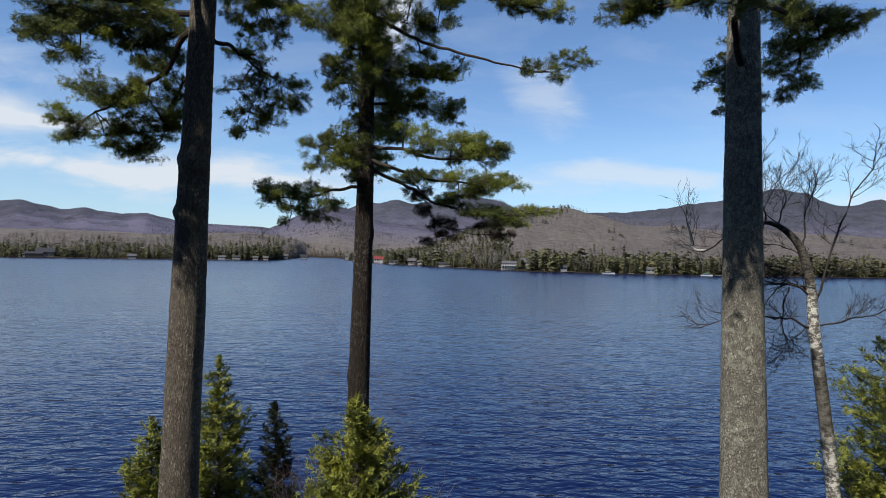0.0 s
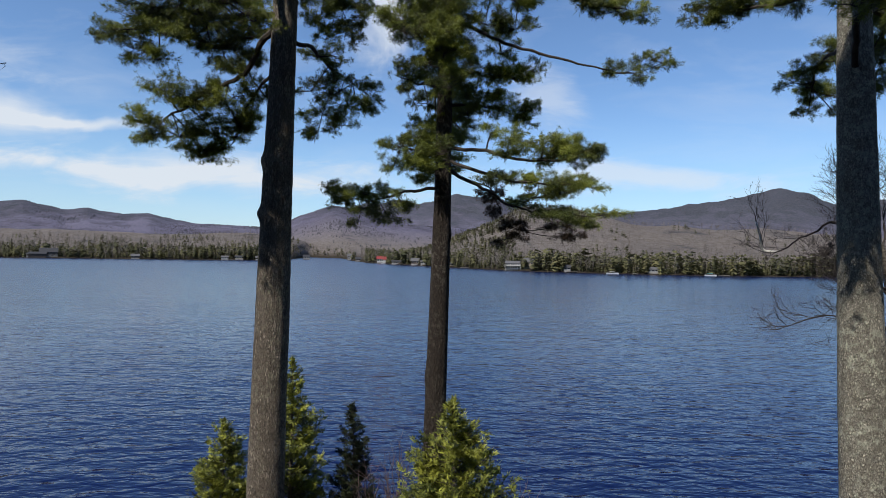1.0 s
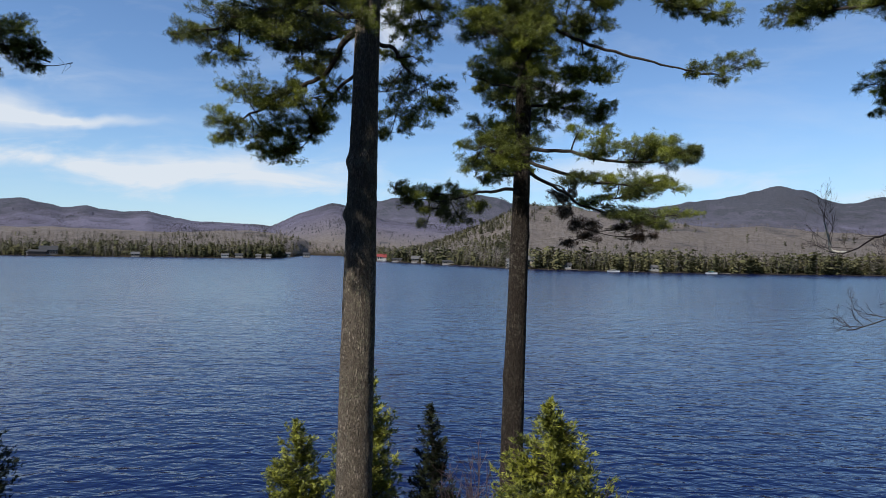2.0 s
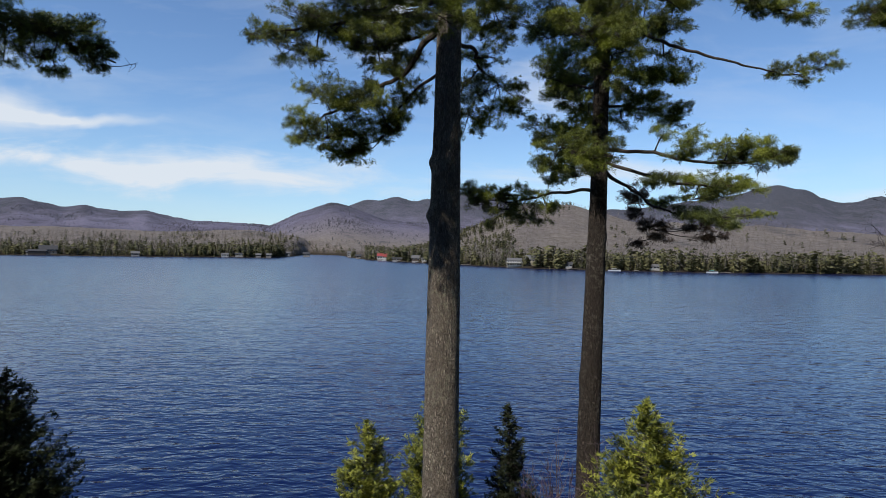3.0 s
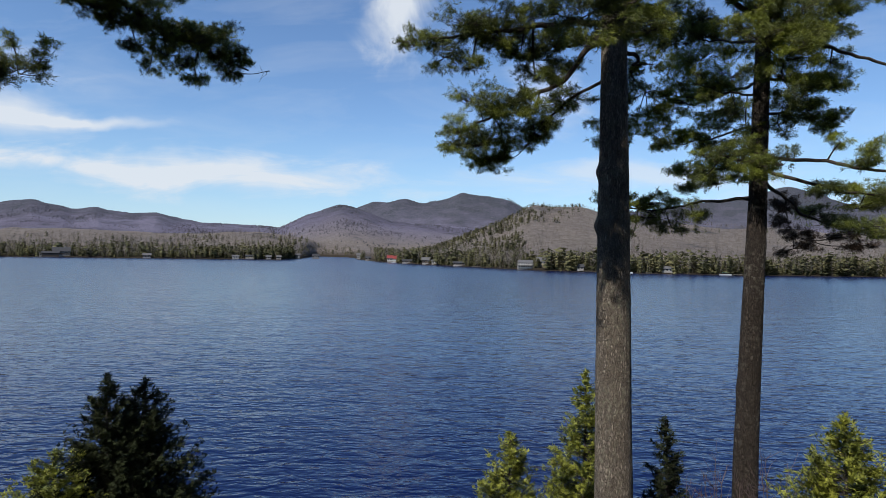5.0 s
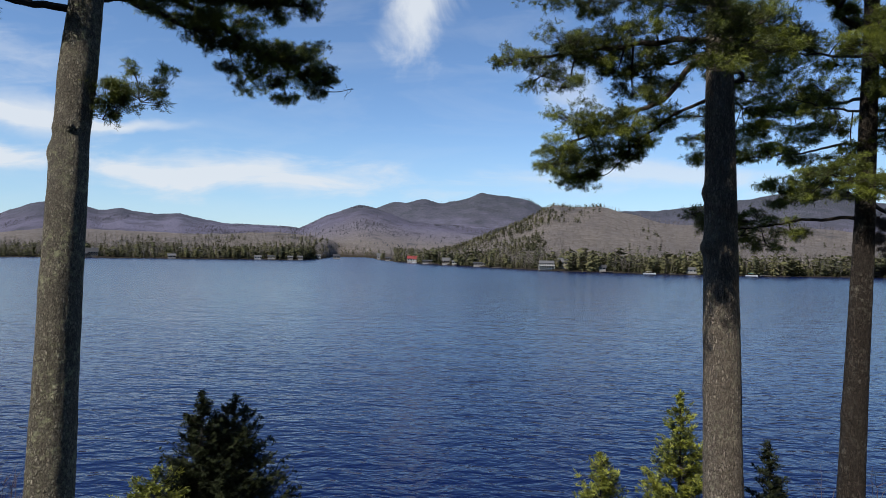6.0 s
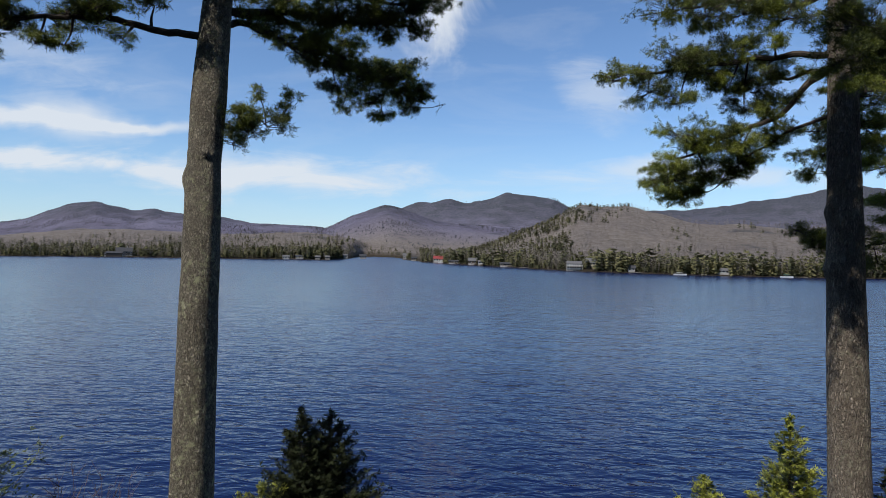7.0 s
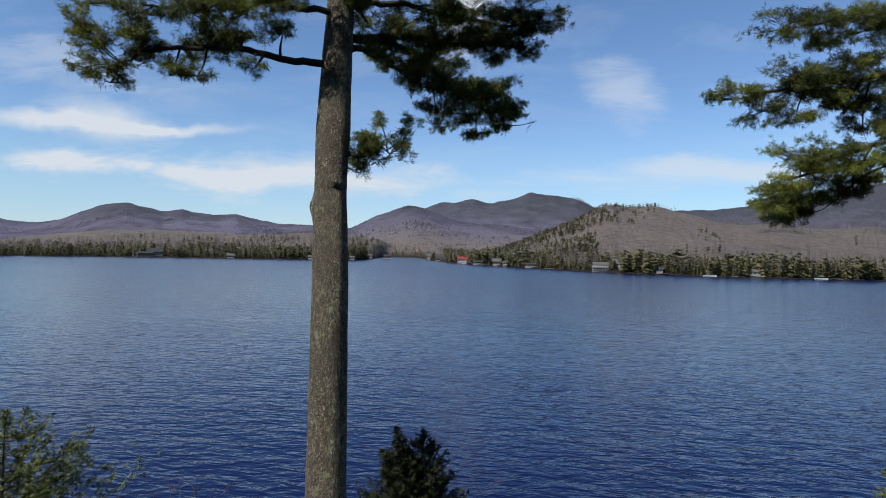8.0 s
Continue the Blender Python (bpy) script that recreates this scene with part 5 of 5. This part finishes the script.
def house(at, az, w, d, h, rise, walls, roof, label, storeys=1, panes=3, deck=0.0, wing=None, chimney=False, name="house", category="house"):
    w, h = w * 0.88, h * 0.9
    z0 = max(0.25, ground_z(*at))
    home = thing(name, (*at, z0), label, category, "houses on the far shore", -az)
    buf = Buf()
    buf.box((-w / 2 - 0.05, -d / 2 - 0.05, -1.6), (w / 2 + 0.05, d / 2 + 0.05, 0.25))
    part("foundation", buf, M_stone, home)
    buf = Buf()
    buf.box((-w / 2, -d / 2, 0.25), (w / 2, d / 2, h))
    buf.add([(-w / 2, -d / 2, h), (-w / 2, d / 2, h), (-w / 2, 0, h + rise), (w / 2, -d / 2, h), (w / 2, d / 2, h), (w / 2, 0, h + rise)], [(0, 1, 2), (3, 5, 4), (0, 2, 5, 3), (1, 4, 5, 2)])
    part("wall", buf, walls, home)
    part("roof", gable(w, d, h, rise), roof, home)
    sh = (h - 0.25) / storeys
    for s in range(storeys):
        for k in range(panes):
            cx = -w / 2 + w * (k + 0.5) / panes
            ww, hh = min(1.5, w / panes * 0.62), sh * 0.48
            zc = 0.25 + sh * (s + 0.56)
            frame_buf, glass = Buf(), Buf()
            y = -d / 2
            for a, b in (((cx - ww / 2 - 0.1, zc - hh / 2 - 0.1), (cx + ww / 2 + 0.1, zc - hh / 2)), ((cx - ww / 2 - 0.1, zc + hh / 2), (cx + ww / 2 + 0.1, zc + hh / 2 + 0.1)),
                         ((cx - ww / 2 - 0.1, zc - hh / 2), (cx - ww / 2, zc + hh / 2)), ((cx + ww / 2, zc - hh / 2), (cx + ww / 2 + 0.1, zc + hh / 2))):
                frame_buf.box((a[0], y - 0.09, a[1]), (b[0], y - 0.004, b[1]))
            glass.box((cx - ww / 2, y - 0.05, zc - hh / 2), (cx + ww / 2, y - 0.006, zc + hh / 2))
            win = part("window", frame_buf, M_white, home)
            part("pane", glass, M_pane, win)
    if deck:
        buf = Buf()
        buf.box((-w / 2 - 0.6, -d / 2 - 3.0, deck - 0.15), (w / 2 + 0.6, -d / 2 - 0.1, deck))
        part("deck", buf, M_plank, home)
        n = max(3, int(w / 1.8))
        for k in range(n + 1):
            px = -w / 2 - 0.5 + (w + 1.0) * k / n
            buf = Buf()
            buf.box((px - 0.09, -d / 2 - 2.95, -1.6), (px + 0.09, -d / 2 - 2.77, deck + 1.0))
            part("deck_post", buf, M_white, home)
        buf = Buf()
        buf.box((-w / 2 - 0.6, -d / 2 - 2.93, deck + 1.0), (w / 2 + 0.6, -d / 2 - 2.79, deck + 1.12))
        buf.box((-w / 2 - 0.6, -d / 2 - 2.90, deck + 0.5), (w / 2 + 0.6, -d / 2 - 2.82, deck + 0.58))
        part("railing", buf, M_white, home)
    if wing:
        wx, ww, wd, wh, wr = wing
        buf = Buf()
        buf.box((wx - ww / 2, -d / 2 - wd, -1.4), (wx + ww / 2, -d / 2 - 0.11, wh))
        part("wing", buf, walls, home)
        g = gable(ww, wd, wh, wr)
        g.v = [v + np.array([wx, -d / 2 - wd / 2 - 0.05, 0]) for v in g.v]
        part("wing_roof", g, roof, home)
    if chimney:
        buf = Buf()
        buf.box((w * 0.2 - 0.5, -0.4, h), (w * 0.2 + 0.5, 0.5, h + rise + 1.4))
        part("chimney", buf, M_stone, home)
    return home


house((-395.5, 564.0), -35.1, 17.0, 11.0, 5.0, 3.8, M_brown, M_roof_dark, "large dark timber lodge with layered grey roofs by the lake", 2, 7, 0.0, (-9.0, 14.0, 6.0, 2.8, 1.6), True)
house((-407.0, 556.0), -36.3, 9.0, 6.0, 2.4, 1.4, M_tan, M_roof_grey, "low tan boathouse beside the dark lodge", 1, 4, name="boathouse", category="boathouse")
house((-317.2, 579.0), -28.7, 8.5, 7.0, 2.5, 1.9, M_brown, M_roof_grey, "small boathouse with a pale roof at the water", 1, 3, name="boathouse", category="boathouse")
house((-238.9, 613.5), -21.3, 8.0, 7.0, 2.4, 1.5, M_white, M_roof_grey, "white lakeside boathouse with a grey roof", 1, 4, name="boathouse", category="boathouse")
house((-226.1, 621.0), -20.0, 9.5, 7.0, 2.3, 1.4, M_tan, M_roof_dark, "low tan lakeside cottage with a dark roof", 1, 5)
house((-206.8, 626.0), -18.3, 6.2, 6.0, 2.2, 1.4, M_brown, M_roof_grey, "brown boathouse with a pale roof", 1, 3, name="boathouse", category="boathouse")
house((-196.5, 629.5), -17.3, 5.8, 6.0, 2.2, 1.5, M_brown, M_roof_grey, "brown boathouse with a pale roof", 1, 3, name="boathouse", category="boathouse")
house((-199.5, 714.0), -15.7, 9.0, 7.0, 3.4, 1.8, M_white, M_roof_grey, "white house at the head of the inlet", 1, 4)
house((-186.0, 760.0), -13.8, 10.0, 7.0, 4.0, 2.2, M_grey, M_roof_dark, "grey house at the head of the inlet", 1, 4)
house((-128.2, 764.0), -9.5, 7.6, 7.0, 4.6, 3.0, M_grey, M_roof_grey, "grey gabled lake house with tall front", 2, 2)
house((-102.1, 665.0), -8.7, 7.3, 6.0, 2.5, 1.6, M_brown, M_roof_dark, "small brown boathouse at the water's edge", 1, 2, name="boathouse", category="boathouse")
house((-64.4, 573.0), -6.4, 11.0, 7.0, 3.8, 2.4, M_white, M_roof_red, "white lake house with a red roof", 1, 4, 0.0, (3.2, 4.0, 3.0, 3.0, 1.5), True)
house((-46.1, 534.0), -4.9, 10.5, 6.0, 2.0, 1.1, M_brown, M_roof_dark, "low dark boathouse under trees", 1, 3, name="boathouse", category="boathouse")
house((-27.3, 510.0), -3.1, 8.6, 7.0, 3.1, 2.4, M_brown, M_roof_grey, "dark boathouse with a steep pale roof", 1, 2, name="boathouse", category="boathouse")
house((-19.6, 499.0), -2.3, 5.2, 5.0, 2.2, 1.2, M_white, M_roof_grey, "small white boathouse beside a dark one", 1, 2, name="boathouse", category="boathouse")
house((1.8, 464.0), 0.2, 11.5, 6.0, 2.0, 1.0, M_brown, M_roof_dark, "long low dark boathouse", 1, 4, name="boathouse", category="boathouse")
house((46.5, 395.5), 6.7, 10.8, 7.0, 4.4, 1.5, M_white, M_roof_grey, "white two-storey lake house with a railed deck on posts", 2, 6, 2.2)
house((58.8, 396.5), 8.5, 9.2, 8.0, 5.2, 2.6, M_tan, M_roof_grey, "beige two-storey house above a stone shore", 2, 4, 0.0, None, True)
house((80.0, 375.0), 12.1, 4.8, 5.0, 2.3, 1.5, M_grey, M_roof_dark, "small grey boathouse among shore trees", 1, 2, name="boathouse", category="boathouse")
house((131.2, 360.0), 20.1, 7.2, 6.0, 2.3, 1.3, M_grey, M_roof_grey, "small grey cottage with a pale roof under birches", 1, 3)


def dock(at, az, w, reach):
    wharf = thing("dock", (*at, 0.0), "grey plank dock on posts in the lake", "dock", "docks on the far shore", -az)
    n = 8
    for k in range(n):
        buf = Buf()
        y = -reach + reach * k / n
        buf.box((-w / 2, y + 0.02, 0.48), (w / 2, y + reach / n - 0.02, 0.6))
        part("plank", buf, M_plank, wharf)
    for sx in (-1, 1):
        for y in (-reach + 0.3, -reach / 2, -0.3):
            buf = Buf()
            buf.tube([(sx * (w / 2 - 0.15), y, -3.0), (sx * (w / 2 - 0.15), y, 0.475)], [0.12, 0.12], 8)
            part("post", buf, M_plank, wharf)
    return wharf


for at, az, w, reach in (((15.8, 436.0), 2.1, 9.6, 3.0), ((42.5, 391.0), 6.3, 4.0, 7.0), ((82.0, 370.5), 12.6, 8.0, 3.0), ((170.6, 348.5), 26.2, 6.0, 3.5),
                         ((-232.0, 611.0), -21.0, 6.0, 6.0), ((-398.0, 553.0), -35.6, 22.0, 4.0), ((-40.0, 527.0), -4.2, 5.0, 5.0), ((118.0, 355.0), 18.4, 3.0, 6.0)):
    dock(at, az, w, reach)


def boat(at, az, length, cover, label):
    craft = thing("motor_boat", (*at, 0.0), label, "boat", "boats at the docks", -az)
    hull = Buf()
    n, rows = 15, []
    for i in range(n):
        f = i / (n - 1)
        x = (f - 0.5) * length
        half = length * 0.15 * (1 - max(0, (f - 0.45) / 0.55) ** 2.2) + 0.02
        top = 0.75 + 0.25 * f ** 2
        rows.append([(x, -half, top), (x, -half * 0.85, 0.15), (x, 0, -0.3 + 0.25 * f ** 4), (x, half * 0.85, 0.15), (x, half, top)])
    faces = [(i * 5 + j, i * 5 + j + 1, (i + 1) * 5 + j + 1, (i + 1) * 5 + j) for i in range(n - 1) for j in range(4)]
    faces += [(0, 1, 2, 3, 4)] + [(i * 5, (i + 1) * 5, (i + 1) * 5 + 4, i * 5 + 4) for i in range(n - 1)]
    hull.add(rows, faces)
    part("hull", hull, M_hull, craft)
    buf = Buf()
    buf.box((-length * 0.28, -length * 0.11, 1.55), (length * 0.18, length * 0.11, 1.68))
    part("canopy", buf, cover, craft)
    for sx in (-0.26, 0.16):
        for sy in (-0.1, 0.1):
            buf = Buf()
            buf.tube([(length * sx, length * sy, 0.7), (length * sx, length * sy, 1.56)], [0.04, 0.04], 6)
            part("canopy_post", buf, M_grey, craft)
    buf = Buf()
    buf.add([(length * 0.2, -length * 0.1, 0.85), (length * 0.2, length * 0.1, 0.85), (length * 0.13, length * 0.09, 1.4), (length * 0.13, -length * 0.09, 1.4)], [(0, 1, 2, 3)])
    part("windscreen", buf, M_pane, craft)
    return craft


boat((103.1, 352.0), 16.3, 7.5, M_white, "white motor boat with a pale canopy on the water")
boat((160.9, 345.5), 24.9, 6.6, M_teal, "motor boat under a teal canopy on the water")
boat((-61.0, 560.0), -6.2, 5.0, M_white, "white motor boat with a pale canopy on the water")
